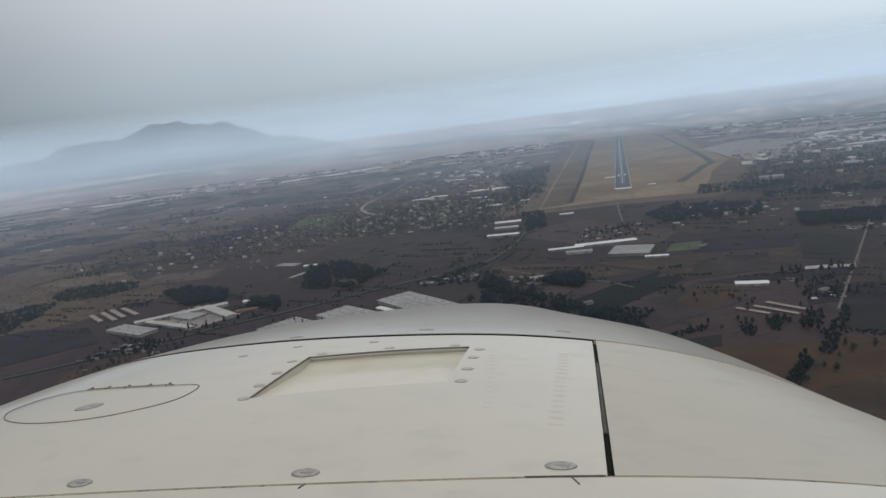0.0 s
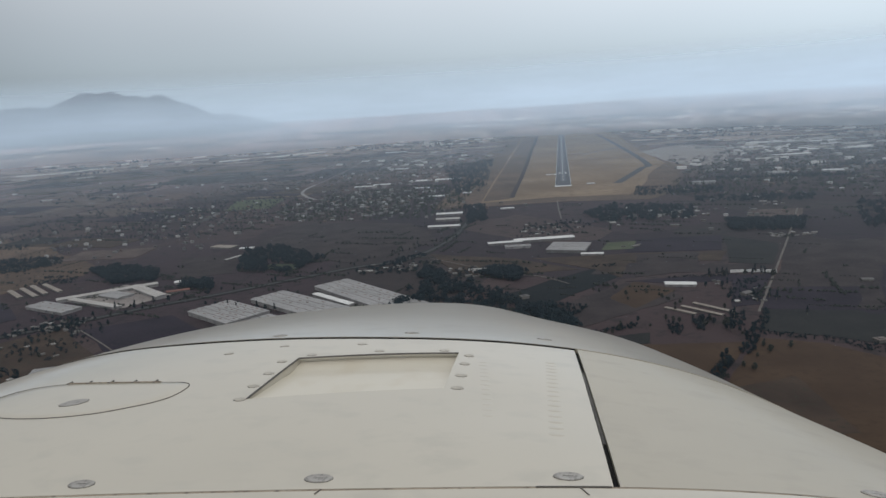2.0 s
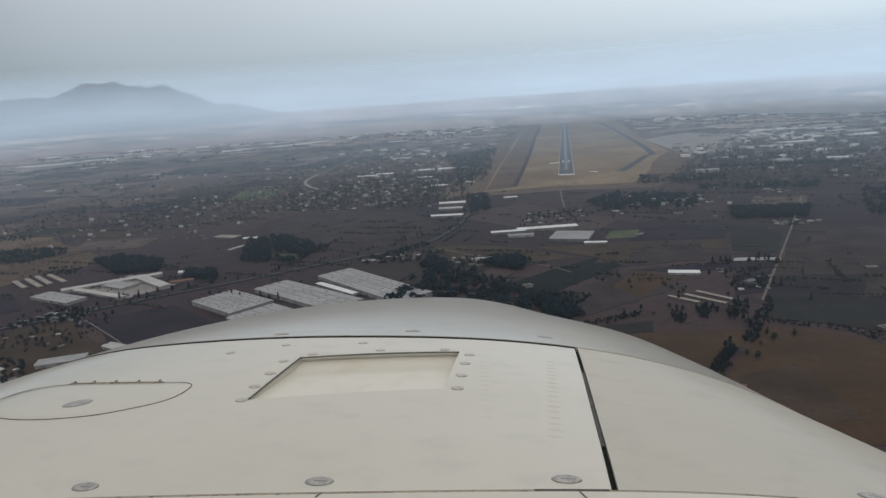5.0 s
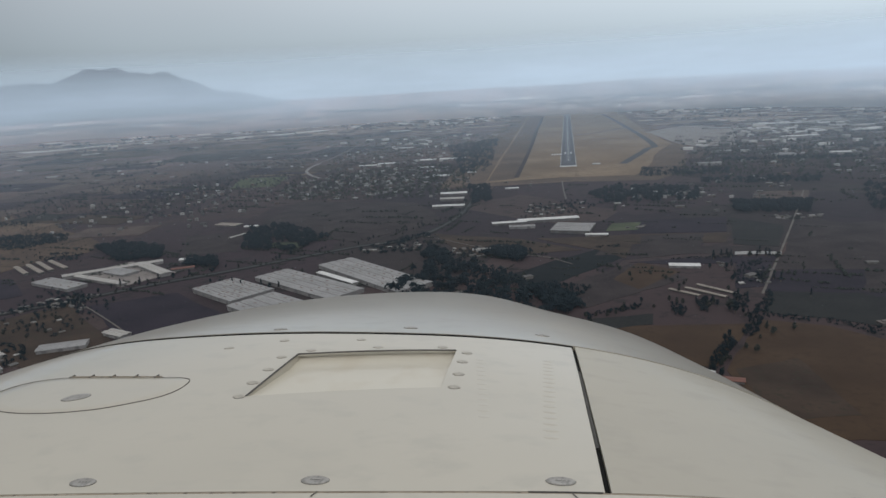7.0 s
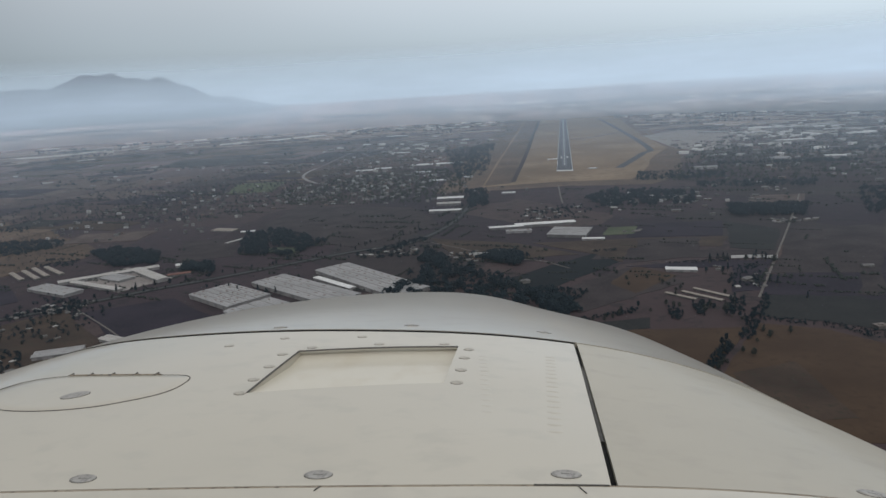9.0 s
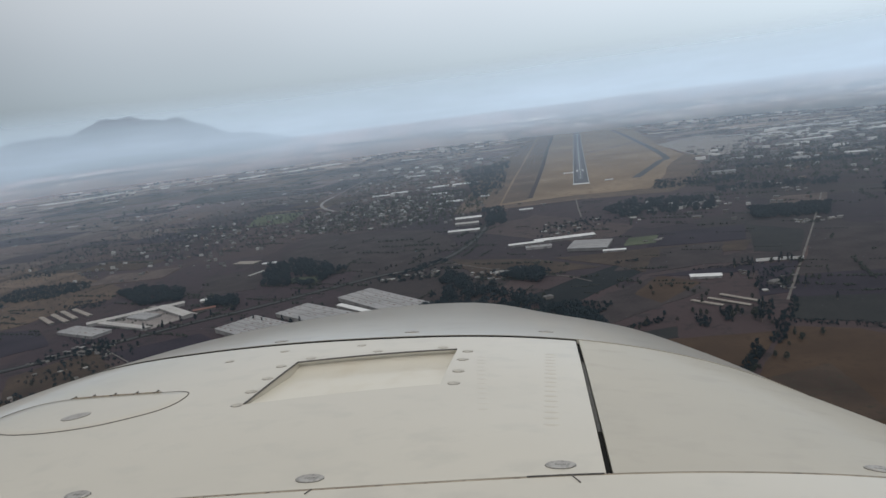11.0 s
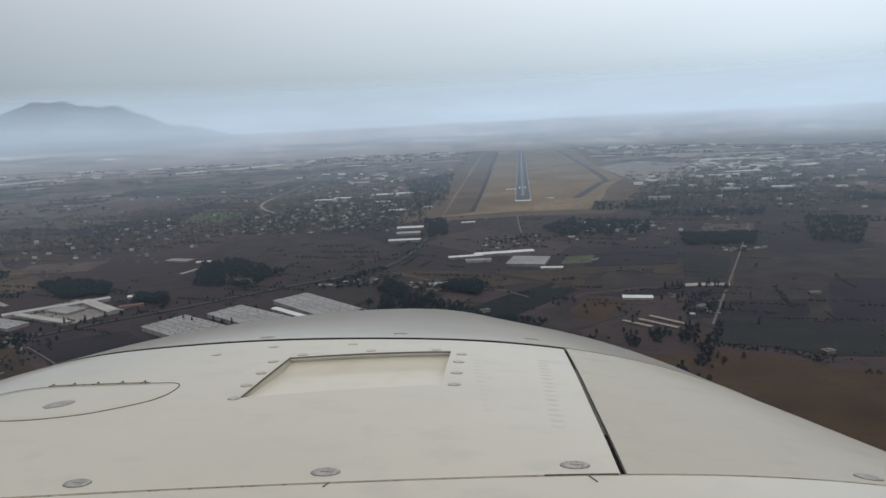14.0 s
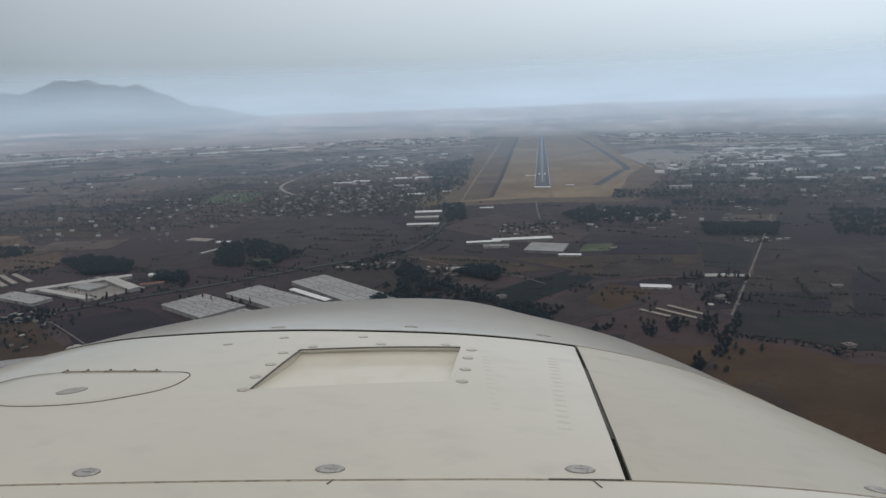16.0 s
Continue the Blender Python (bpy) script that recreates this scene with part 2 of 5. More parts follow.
M["stubble_pale"] = mat("pale_stubble", (0.057, 0.043, 0.039), (0.106, 0.082, 0.074), (0.056, 0.043, 0.040), 0.03, 10, 0.95, spec=0.1)
M["crop"] = mat("dull_olive_crop", (0.0175, 0.0185, 0.0195), (0.025, 0.0262, 0.0255), (0.027, 0.027, 0.026), 0.03, 10, 0.95, spec=0.1)
M["crop_dark"] = mat("dark_teal_crop", (0.0085, 0.0115, 0.0135), (0.0125, 0.016, 0.018), (0.015, 0.017, 0.018), 0.03, 10, 0.95, spec=0.1)
M["green_dull"] = mat("dull_green_grass", (0.036, 0.046, 0.032), (0.052, 0.062, 0.042), (0.045, 0.046, 0.036), 0.04, 10, 0.95, spec=0.1)
M["green"] = mat("fresh_green_crop", (0.046, 0.058, 0.036), (0.078, 0.09, 0.054), (0.07, 0.07, 0.05), 0.04, 10, 0.95, spec=0.1)
M["grass_dry"] = mat("straw_coloured_grass", (0.124, 0.090, 0.059), (0.230, 0.168, 0.110), (0.124, 0.092, 0.063), 0.006, 12, 0.95, spec=0.1)
M["grass_worn"] = mat("burnt_brown_grass", (0.063, 0.046, 0.036), (0.122, 0.088, 0.066), (0.061, 0.048, 0.041), 0.008, 10, 0.95, spec=0.1)
M["scrubland"] = mat("dry_tan_scrubland", (0.060, 0.043, 0.034), (0.105, 0.074, 0.053), (0.034, 0.030, 0.029), 0.012, 9, 0.95, spec=0.1)
M["bare_plain"] = mat("reddish_bare_earth", (0.15, 0.108, 0.092), (0.21, 0.152, 0.128), (0.12, 0.092, 0.084), 0.004, 10, 0.95, spec=0.1)
# plot colours lifted to put the far plain's hazy brightness into them
M["pale_plot"] = mat("pale_plot_lifted", (0.26, 0.20, 0.165), (0.40, 0.325, 0.27), (0.20, 0.155, 0.13), 0.004, 10, 0.95, spec=0.1, island=[(0.270, 0.203, 0.176), (0.176, 0.128, 0.119), (0.230, 0.169, 0.151), (0.365, 0.290, 0.250), (0.135, 0.104, 0.099), (0.203, 0.149, 0.135)])
M["asphalt"] = mat("runway_asphalt", (0.055, 0.06, 0.07), (0.075, 0.08, 0.09), (0.10, 0.10, 0.11), 0.02, 8, 0.85, spec=0.12)
M["asphalt_worn"] = mat("worn_grey_asphalt", (0.095, 0.105, 0.12), (0.13, 0.14, 0.155), (0.08, 0.085, 0.1), 0.02, 8, 0.85, stretch=(1, 0.1, 1), spec=0.12)
M["taxi"] = mat("taxiway_asphalt", (0.040, 0.042, 0.048), (0.052, 0.054, 0.060), None, 0.02, 8, 0.85, spec=0.12)
M["paint_line"] = mat("white_runway_paint", (0.518, 0.518, 0.504), (0.590, 0.590, 0.576), (0.360, 0.360, 0.360), 0.2, 10, 0.7)
M["concrete"] = mat("pale_concrete_apron", (0.175, 0.156, 0.146), (0.25, 0.226, 0.212), (0.13, 0.118, 0.112), 0.02, 10, 0.9, spec=0.12)
M["track"] = mat("pale_dirt_track", (0.102, 0.091, 0.084), (0.139, 0.125, 0.114), (0.080, 0.073, 0.065), 0.05, 10, 0.95, spec=0.12)
M["road"] = mat("grey_road_asphalt", (0.038, 0.038, 0.040), (0.051, 0.051, 0.053), (0.064, 0.061, 0.060), 0.05, 10, 0.9, spec=0.12)
M["plastic"] = mat("pale_greenhouse_film", (0.66, 0.63, 0.59), (0.8, 0.77, 0.72), (0.55, 0.52, 0.48), 0.03, 12, 0.6)
M["roof_ware"] = mat("weathered_grey_sheet_roof", (0.217, 0.215, 0.214), (0.275, 0.271, 0.269), (0.170, 0.168, 0.166), 0.05, 14, 0.85, spec=0.2)
M["roof_white"] = mat("white_sheet_roof", (0.482, 0.477, 0.464), (0.585, 0.581, 0.568), (0.387, 0.383, 0.370), 0.08, 10, 0.6)
M["roof_tan"] = mat("dusty_tan_sheet_roof", (0.20, 0.175, 0.15), (0.26, 0.23, 0.2), (0.15, 0.13, 0.11), 0.08, 10, 0.85, spec=0.2)
M["roof_cream"] = mat("cream_sheet_roof", (0.288, 0.273, 0.253), (0.348, 0.333, 0.311), (0.219, 0.209, 0.197), 0.08, 10, 0.7)
M["wall_pale"] = mat("pale_rendered_wall", (0.19, 0.182, 0.178), (0.26, 0.25, 0.244), (0.15, 0.142, 0.138), 0.1, 10, 0.85)
# darker wall tone with shade put into its colour
M["wall_dark"] = mat("shaded_block_wall", (0.10, 0.094, 0.092), (0.14, 0.13, 0.125), (0.08, 0.075, 0.072), 0.1, 10, 0.9)
M["skylight"] = mat("dark_roof_vent", (0.10, 0.097, 0.096), (0.15, 0.145, 0.14), None, 0.3, 10, 0.5)
M["vent"] = mat("rusty_roof_vent", (0.13, 0.095, 0.082), (0.18, 0.14, 0.12), None, 0.3, 10, 0.7)
M["rust"] = mat("rust_red_roof", (0.115, 0.05, 0.038), (0.16, 0.072, 0.054), (0.09, 0.048, 0.038), 0.1, 10, 0.85)
M["house_wall"] = mat("house_wall", (0.172, 0.153, 0.139), (0.239, 0.219, 0.199), None, 0.3, 8, 0.9, per_object=[(0.066, 0.061, 0.056), (0.094, 0.086, 0.078), (0.051, 0.047, 0.044), (0.082, 0.062, 0.050), (0.133, 0.125, 0.117)])
M["house_roof"] = mat("house_roof", (0.159, 0.146, 0.139), (0.225, 0.212, 0.199), None, 0.3, 8, 0.85, per_object=[(0.26, 0.25, 0.235), (0.18, 0.17, 0.16), (0.066, 0.062, 0.061), (0.094, 0.090, 0.086), (0.051, 0.047, 0.045), (0.390, 0.378, 0.359), (0.082, 0.062, 0.053), (0.133, 0.125, 0.117), (0.058, 0.056, 0.056), (0.070, 0.062, 0.058), (0.078, 0.076, 0.074)])
M["town_far"] = mat("far_roofs", (0.093, 0.090, 0.087), (0.159, 0.156, 0.149), None, 0.02, 6, 0.85, island=[(0.078, 0.074, 0.072), (0.116, 0.111, 0.105), (0.069, 0.063, 0.063), (0.66, 0.64, 0.61), (0.095, 0.076, 0.065), (0.158, 0.150, 0.143), (0.52, 0.50, 0.475), (0.34, 0.325, 0.305), (0.089, 0.082, 0.078), (0.063, 0.061, 0.059), (0.105, 0.100, 0.095)])
M["village_roofs"] = mat("village_roofs", (0.093, 0.090, 0.087), (0.159, 0.156, 0.149), None, 0.02, 6, 0.85, island=[(0.058, 0.055, 0.053), (0.086, 0.082, 0.078), (0.051, 0.047, 0.047), (0.36, 0.35, 0.33), (0.070, 0.056, 0.048), (0.117, 0.111, 0.106), (0.055, 0.051, 0.051), (0.10, 0.062, 0.05), (0.19, 0.18, 0.17), (0.078, 0.074, 0.070)])
M["leaf"] = mat("dark_conifer_foliage", (0.009, 0.016, 0.022), (0.016, 0.025, 0.030), (0.022, 0.032, 0.034), 0.05, 10, 0.9, spec=0.15)
M["leaf_green"] = mat("dull_green_foliage", (0.017, 0.025, 0.019), (0.027, 0.036, 0.025), (0.030, 0.036, 0.026), 0.05, 10, 0.9, spec=0.15)
M["leaf_dry"] = mat("dusty_dry_foliage", (0.022, 0.027, 0.024), (0.032, 0.037, 0.033), (0.040, 0.043, 0.037), 0.05, 10, 0.9, spec=0.15)
M["bark"] = mat("grey_brown_bark", (0.08, 0.062, 0.05), (0.11, 0.085, 0.07), None, 1.0, 8, 0.9)
# base colour raised and blued, with some of the haze put into it
M["hill"] = mat("scrub_mountain_hazed", (0.06, 0.068, 0.08), (0.105, 0.108, 0.115), (0.075, 0.082, 0.088), 0.003, 8, 0.95, spec=0.1)
# far range paled: haze put into its base colour
M["hill_hazed"] = mat("hazed_pale_mountain", (0.22, 0.22, 0.215), (0.30, 0.295, 0.28), (0.24, 0.24, 0.23), 0.003, 8, 0.95, spec=0.1)
M["lamp_white"] = mat("white_lamp_housing", (0.85, 0.85, 0.85), (0.9, 0.9, 0.9), None, 0.5, 4, 0.4)
M["paint"] = mat("cream_white_aircraft_paint", (0.402, 0.371, 0.307), (0.445, 0.411, 0.341), (0.395, 0.366, 0.306), 3.0, 9, 0.42, coat=0.6, stretch=(0.8, 1.3, 1.0), bump=0.006)
# same cream paint, base darkened to put the bowl's shade into its colour
M["paint_bowl_shaded"] = mat("glossy_cream_paint_shaded", (0.340, 0.312, 0.257), (0.380, 0.347, 0.285), (0.332, 0.305, 0.252), 3.0, 9, 0.36, coat=0.55, stretch=(0.8, 1.3, 1.0), bump=0.006)
# same paint again, the side panel's shade put into base and gloss
M["paint_flank_shaded"] = mat("satin_cream_paint_shaded", (0.362, 0.335, 0.280), (0.402, 0.371, 0.308), (0.350, 0.325, 0.272), 3.0, 9, 0.55, coat=0.2, stretch=(0.8, 1.3, 1.0), bump=0.006, spec=0.25)
# lighter than the hatch paint
M["paint_recess"] = mat("lighter_cream_paint", (0.50, 0.461, 0.378), (0.525, 0.49, 0.41), (0.485, 0.44, 0.353), 5.0, 4, 0.5, coat=0.35)
M["rubber"] = mat("black_rubber_seal", (0.006, 0.006, 0.006), (0.011, 0.011, 0.01), None, 30, 6, 0.9, spec=0.15)
# the rubber's sheen put into its colour as grey
M["rubber_sheen"] = mat("grey_sheen_rubber_seal", (0.05, 0.048, 0.043), (0.085, 0.08, 0.07), (0.03, 0.03, 0.028), 30, 6, 0.7, spec=0.3)
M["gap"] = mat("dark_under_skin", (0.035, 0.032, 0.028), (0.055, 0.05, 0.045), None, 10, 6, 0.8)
M["alloy"] = mat("dull_aluminium", (0.30, 0.287, 0.265), (0.37, 0.355, 0.33), (0.22, 0.21, 0.195), 40, 6, 0.5, metal=0.4)
M["screw"] = mat("painted_screw_head", (0.33, 0.305, 0.255), (0.385, 0.355, 0.297), (0.25, 0.235, 0.2), 60, 6, 0.45)
# dark tone for grime in slots and for the painted screw shadows
M["slot"] = mat("slot_grime_and_shade", (0.06, 0.055, 0.05), (0.1, 0.09, 0.08), None, 60, 6, 0.6)
M["hinge"] = mat("brown_stained_hinge", (0.2, 0.16, 0.115), (0.34, 0.29, 0.22), (0.08, 0.065, 0.05), 25, 5, 0.6, metal=0.3)


# ---------------------------------------------------------------- mesh helpers
def mesh_of(name, verts, faces, material, smooth=False):
    me = bpy.data.meshes.new(name)
    me.from_pydata(verts, [], faces)
    me.materials.append(material)
    if smooth:
        me.shade_smooth()
    me.update()
    return me


def part(name, me, parent, label="", at=None):
    ob = new(name, me)
    ob.parent = parent
    if at is not None:
        ob.matrix_basis = at
    if label:
        tagged(ob, label)
    return ob


def thing(name, at, label, category, group="", kind=""):
    return tagged(place(new(name), at), label, category, group, kind)


def place(ob, at):
    ob.matrix_basis = at
    return ob


def box(v, f, x0, x1, y0, y1, z0, z1):
    b = len(v)
    v += [(x, y, z) for z in (z0, z1) for x, y in ((x0, y0), (x1, y0), (x1, y1), (x0, y1))]
    f += [tuple(b + i for i in q) for q in ((3, 2, 1, 0), (4, 5, 6, 7), (0, 1, 5, 4), (1, 2, 6, 5), (2, 3, 7, 6), (3, 0, 4, 7))]


def far_rise(x, y):
    """The plain is level; its far rim climbs to the mountains' foot, shaped to look flat to the horizon from the eye.
    """
    r = math.hypot(x - EYE.x, y - EYE.y)
    if r < 3900:
        return 0.0
    k = min((r - 3900) / 760, 0.985)
    return max(0.0, 166 * (1 - r / (3900 + (r - 3900) / (1 - k))))


def in_poly(x, y, poly):
    inside = False
    for (xa, ya), (xb, yb) in zip(poly, poly[1:] + poly[:1]):
        if (ya > y) != (yb > y) and x < (xb - xa) * (y - ya) / (yb - ya) + xa:
            inside = not inside
    return inside


def scatter(poly, count, r):
    xs, ys = [p[0] for p in poly], [p[1] for p in poly]
    pts = []
    while len(pts) < count:
        x, y = r.uniform(min(xs), max(xs)), r.uniform(min(ys), max(ys))
        if in_poly(x, y, poly):
            pts.append((x, y))
    return pts


# ---------------------------------------------------------------- ground, mountains, haze
def make_ground():
    radii = [0] + [60 * 1.075 ** i for i in range(60)] + [4300, 4370, 4440, 4500, 4550, 4590, 4620, 4640, 4660, 4700, 4800, 4880]
    n = 120
    v, f = [(EYE.x, EYE.y, 0)], []
    for r in radii[1:]:
        for k in range(n):
            a = 2 * math.pi * k / n
            x, y = EYE.x + r * math.sin(a), EYE.y + r * math.cos(a)
            v.append((x, y, far_rise(x, y)))
    for k in range(n):
        f.append((0, 1 + (k + 1) % n, 1 + k))
    for i in range(len(radii) - 2):
        for k in range(n):
            a, b = 1 + i * n + k, 1 + i * n + (k + 1) % n
            f.append((a, b, b + n, a + n))
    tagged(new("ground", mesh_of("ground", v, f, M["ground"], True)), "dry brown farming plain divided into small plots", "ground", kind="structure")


make_ground()


def ridge(name, label, bearings, radius, depth, peaks, rough, seed, material="hill"):
    """A mountain range along an arc; peaks: (bearing, width in degrees, height)."""
    b0, b1 = bearings
    nb, nd = 140, 16
    v, f = [], []
    for j in range(nd + 1):
        u = j / nd
        for i in range(nb + 1):
            a = b0 + (b1 - b0) * i / nb
            r = radius + depth * u
            x, y = EYE.x + r * math.sin(radians(a)), EYE.y + r * math.cos(radians(a))
            h = sum((p * math.exp(-((a - c) / w) ** 2)) ** 5 for c, w, p in peaks) ** 0.2
            tent = math.sin(math.pi * min(u * 0.62 + 0.0, 1.0)) if u < 0.8 else math.sin(math.pi * 0.496) * (1 - (u - 0.8) * 2.5)
            k = noise.fractal(Vector((x * 0.004 + seed, y * 0.004, 0)), 0.9, 2.1, 5)
            edge = min(1, i / 8, (nb - i) / 8)
            v.append((x, y, far_rise(x, y) - 8 + edge * max(0, h * tent * (1 + 0.07 * k) + rough * k * tent)))
    for j in range(nd):
        for i in range(nb):
            a = j * (nb + 1) + i
            f.append((a, a + 1, a + nb + 2, a + nb + 1))
    tagged(new(name, mesh_of(name, v, f, M[material], True)), label, "mountain", kind="structure")


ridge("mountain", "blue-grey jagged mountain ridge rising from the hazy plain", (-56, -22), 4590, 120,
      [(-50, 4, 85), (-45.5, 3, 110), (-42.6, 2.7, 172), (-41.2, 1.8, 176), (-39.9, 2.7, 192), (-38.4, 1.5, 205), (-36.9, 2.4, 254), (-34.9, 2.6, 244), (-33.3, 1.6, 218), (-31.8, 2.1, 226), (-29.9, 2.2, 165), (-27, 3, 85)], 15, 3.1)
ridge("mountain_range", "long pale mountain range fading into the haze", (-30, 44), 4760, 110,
      [(-16, 6, 8), (-6, 8, 14), (6, 8, 20), (15, 6, 18), (27, 9, 14)], 4, 9.4, "hill_hazed")


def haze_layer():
    """One wide sheet added to imitate distance haze, centred under the eye, level near by and curving up towards the
    mountains.
    """
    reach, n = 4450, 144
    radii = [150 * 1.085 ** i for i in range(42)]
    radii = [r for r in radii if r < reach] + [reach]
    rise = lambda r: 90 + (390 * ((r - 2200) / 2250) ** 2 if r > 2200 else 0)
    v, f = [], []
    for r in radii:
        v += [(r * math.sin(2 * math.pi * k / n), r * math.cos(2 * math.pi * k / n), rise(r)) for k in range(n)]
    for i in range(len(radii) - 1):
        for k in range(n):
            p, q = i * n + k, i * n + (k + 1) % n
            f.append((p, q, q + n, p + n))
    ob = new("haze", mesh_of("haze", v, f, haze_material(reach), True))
    tagged(place(ob, pose(EYE.x, EYE.y, 0)), "added sheet imitating grey-blue haze over the plain", "haze", kind="structure")


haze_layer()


# ---------------------------------------------------------------- fields, roads
LAYER = [0.20]


def field(poly, material, label, z=0.0):
    """A flat plot; each one lies a little over the last."""
    if not z:
        LAYER[0] += 0.003
        z = LAYER[0]
    # worn, slightly uneven edges
    q, edge = random.Random(len(poly) + int(poly[0][0] * 7 + poly[0][1])), []
    for (xa, ya), (xb, yb) in zip(poly, poly[1:] + poly[:1]):
        d = min(3.0, 0.012 * math.hypot(xb - xa, yb - ya))
        edge += [(xa + (xb - xa) * k / 7 + q.uniform(-d, d), ya + (yb - ya) * k / 7 + q.uniform(-d, d)) for k in range(7)]
    poly = edge
    n = len(poly)
    v = [(x, y, z) for x, y in poly] + [(x, y, -0.2) for x, y in poly]
    f = [tuple(range(n))] + [(i, i + n, (i + 1) % n + n, (i + 1) % n) for i in range(n)]
    area = sum(a[0] * b[1] - b[0] * a[1] for a, b in zip(poly, poly[1:] + poly[:1]))
    if area < 0:
        f = [tuple(reversed(q)) for q in f]
    return tagged(new("field", mesh_of("field", v, f, material)), label, "field", kind="structure")


def ribbon(name, pts, width, material, label, z=0.5, category="road"):
    v, f = [], []
    p = [Vector((x, y, 0)) for x, y in pts]
    fine = []
    for i in range(len(p) - 1):
        a, b, c, d = p[max(i - 1, 0)], p[i], p[i + 1], p[min(i + 2, len(p) - 1)]
        for k in range(8):
            t = k / 8
            fine.append(0.5 * (2 * b + (c - a) * t + (2 * a - 5 * b + 4 * c - d) * t * t + (3 * b - a - 3 * c + d) * t ** 3))
    fine.append(p[-1])
    for i, q in enumerate(fine):
        d = (fine[min(i + 1, len(fine) - 1)] - fine[max(i - 1, 0)]).normalized()
        s = Vector((d.y, -d.x, 0)) * width / 2
        for e, zz in ((-1, -0.2), (-1, z), (1, z), (1, -0.2)):
            v.append((q.x + s.x * e, q.y + s.y * e, zz))
    for i in range(len(fine) - 1):
        for k in range(3):
            a = 4 * i + k
            f.append((a, a + 4, a + 5, a + 1))
    return tagged(new(name, mesh_of(name, v, f, material)), label, category, kind="structure")


field([(-413, 880), (-426, 1055), (-226, 1018), (-152, 864), (-241, 752), (-362, 802)], M["soil"], "large dark brown ploughed field beside the village")
field([(-69, 585), (35, 701), (55, 661), (-11, 572)], M["crop_dark"], "dark green field narrowing to a point")
field([(266, 1032), (338, 1034), (314, 964), (247, 971)], M["stubble_pale"], "pale tan stubble field behind a tree belt")
field([(90, 842), (190, 854), (173, 773), (70, 771)], M["soil_dark"], "dark ploughed field near the factory sheds")
field([(70, 766), (177, 767), (160, 722), (45, 718)], M["stubble"], "brown stubble strip beside a dark field")
field([(190, 850), (238, 800), (205, 700), (166, 712), (178, 770)], M["crop"], "dull green field beside the dirt road")
field([(44, 712), (200, 700), (188, 672), (29, 674)], M["soil"], "brown ploughed strip beyond the white shed")
field([(262, 800), (560, 850), (470, 690), (215, 690)], M["soil"], "broad brown field along the dirt road")
field([(215, 688), (470, 688), (392, 612), (187, 611)], M["soil_dark"], "dark bare field along the dirt road")
field([(187, 611), (392, 612), (332, 538), (155, 538)], M["soil_dark"], "dark ploughed field beside the road's end")
field([(155, 538), (332, 538), (290, 470), (208, 472), (184, 488), (139, 502)], M["crop"], "dull dark green field")
field([(17, 471), (127, 480), (88, 405), (30, 400)], M["stubble_warm"], "reddish brown stubble field below the sheds")
field([(135, 487), (173, 475), (200, 448), (260, 440), (200, 330), (110, 320), (92, 400)], M["stubble_warm"], "wide warm brown field with a faint track")
field([(-152, 786), (-49, 752), (19, 696), (-73, 673), (-112, 698)], M["stubble"], "brown field between the road and the factory")
field([(-30, 751), (70, 763), (38, 706), (24, 704)], M["stubble"], "narrow brown field in front of the factory")
field([(-4, 566), (60, 640), (84, 628), (102, 591), (14, 510)], M["soil"], "rough brown field with bushes")
field([(17, 486), (64, 499), (61, 477), (19, 461)], M["crop"], "dull olive patch of grass")
field([(41, 589), (69, 647), (100, 612), (60, 559)], M["stubble_warm"], "rough reddish patch of bare ground")
field([(134, 561), (156, 660), (193, 664), (156, 566)], M["soil_dark"], "dark farmyard ground between trees")
field([(60, 645), (100, 655), (164, 664), (158, 640), (96, 636)], M["soil_dark"], "dark strip behind the white barn")
field([(-347, 552), (-230, 462), (-280, 405), (-408, 512)], M["soil_dark"], "dark bare ground in front of the warehouses")
field([(-468, 462), (-432, 520), (-304, 415), (-350, 380), (-412, 395)], M["stubble"], "brown field crossed by a dirt track")
field([(-1080, 905), (-940, 1010), (-845, 930), (-790, 935), (-700, 850), (-640, 815), (-585, 770), (-560, 715), (-590, 690), (-600, 625), (-650, 560), (-720, 545), (-800, 610), (-930, 700)], M["scrubland"], "tan dry scrubland dotted with dark bushes")
field([(-700, 560), (-640, 600), (-560, 600), (-500, 545), (-560, 480), (-680, 470)], M["soil_dark"], "dark ploughed ground below the scrubland")
field([(-480, 799), (-407, 814), (-368, 712), (-423, 690)], M["soil"], "brown field beside the grove")
field([(-701, 1405), (-594, 1405), (-555, 1251), (-646, 1242)], M["green"], "green field at the edge of the village")
field([(55, 827), (89, 832), (81, 789), (46, 785)], M["green"], "small green meadow by white sheds")
field([(320, 2650), (1500, 3000), (1300, 2500), (300, 2500)], M["bare_plain"], "reddish bare plain beyond the airport")
field([(-1500, 2450), (-820, 2560), (-760, 2250), (-1400, 2150)], M["grass_worn"], "dull brown far fields")
field([(-1900, 3300), (-1250, 3450), (-1200, 3150), (-1750, 3020)], M["stubble_pale"], "pale tan far fields")
field([(-860, 2500), (-420, 2560), (-430, 2330), (-800, 2270)], M["stubble"], "brown far fields beyond the village")

field([(174, 612), (248, 613), (222, 549), (155, 554)], M["soil_dark"], "dark purple-brown ploughed field")
field([(155, 552), (221, 548), (231, 529), (208, 473), (184, 491), (140, 503)], M["crop"], "dull olive field behind a hedge")
field([(291, 727), (311, 726), (239, 550), (223, 552)], M["soil"], "brown field beside a ploughed one")
field([(244, 777), (300, 750), (249, 615), (177, 617)], M["soil"], "broad brown field with faint furrows")
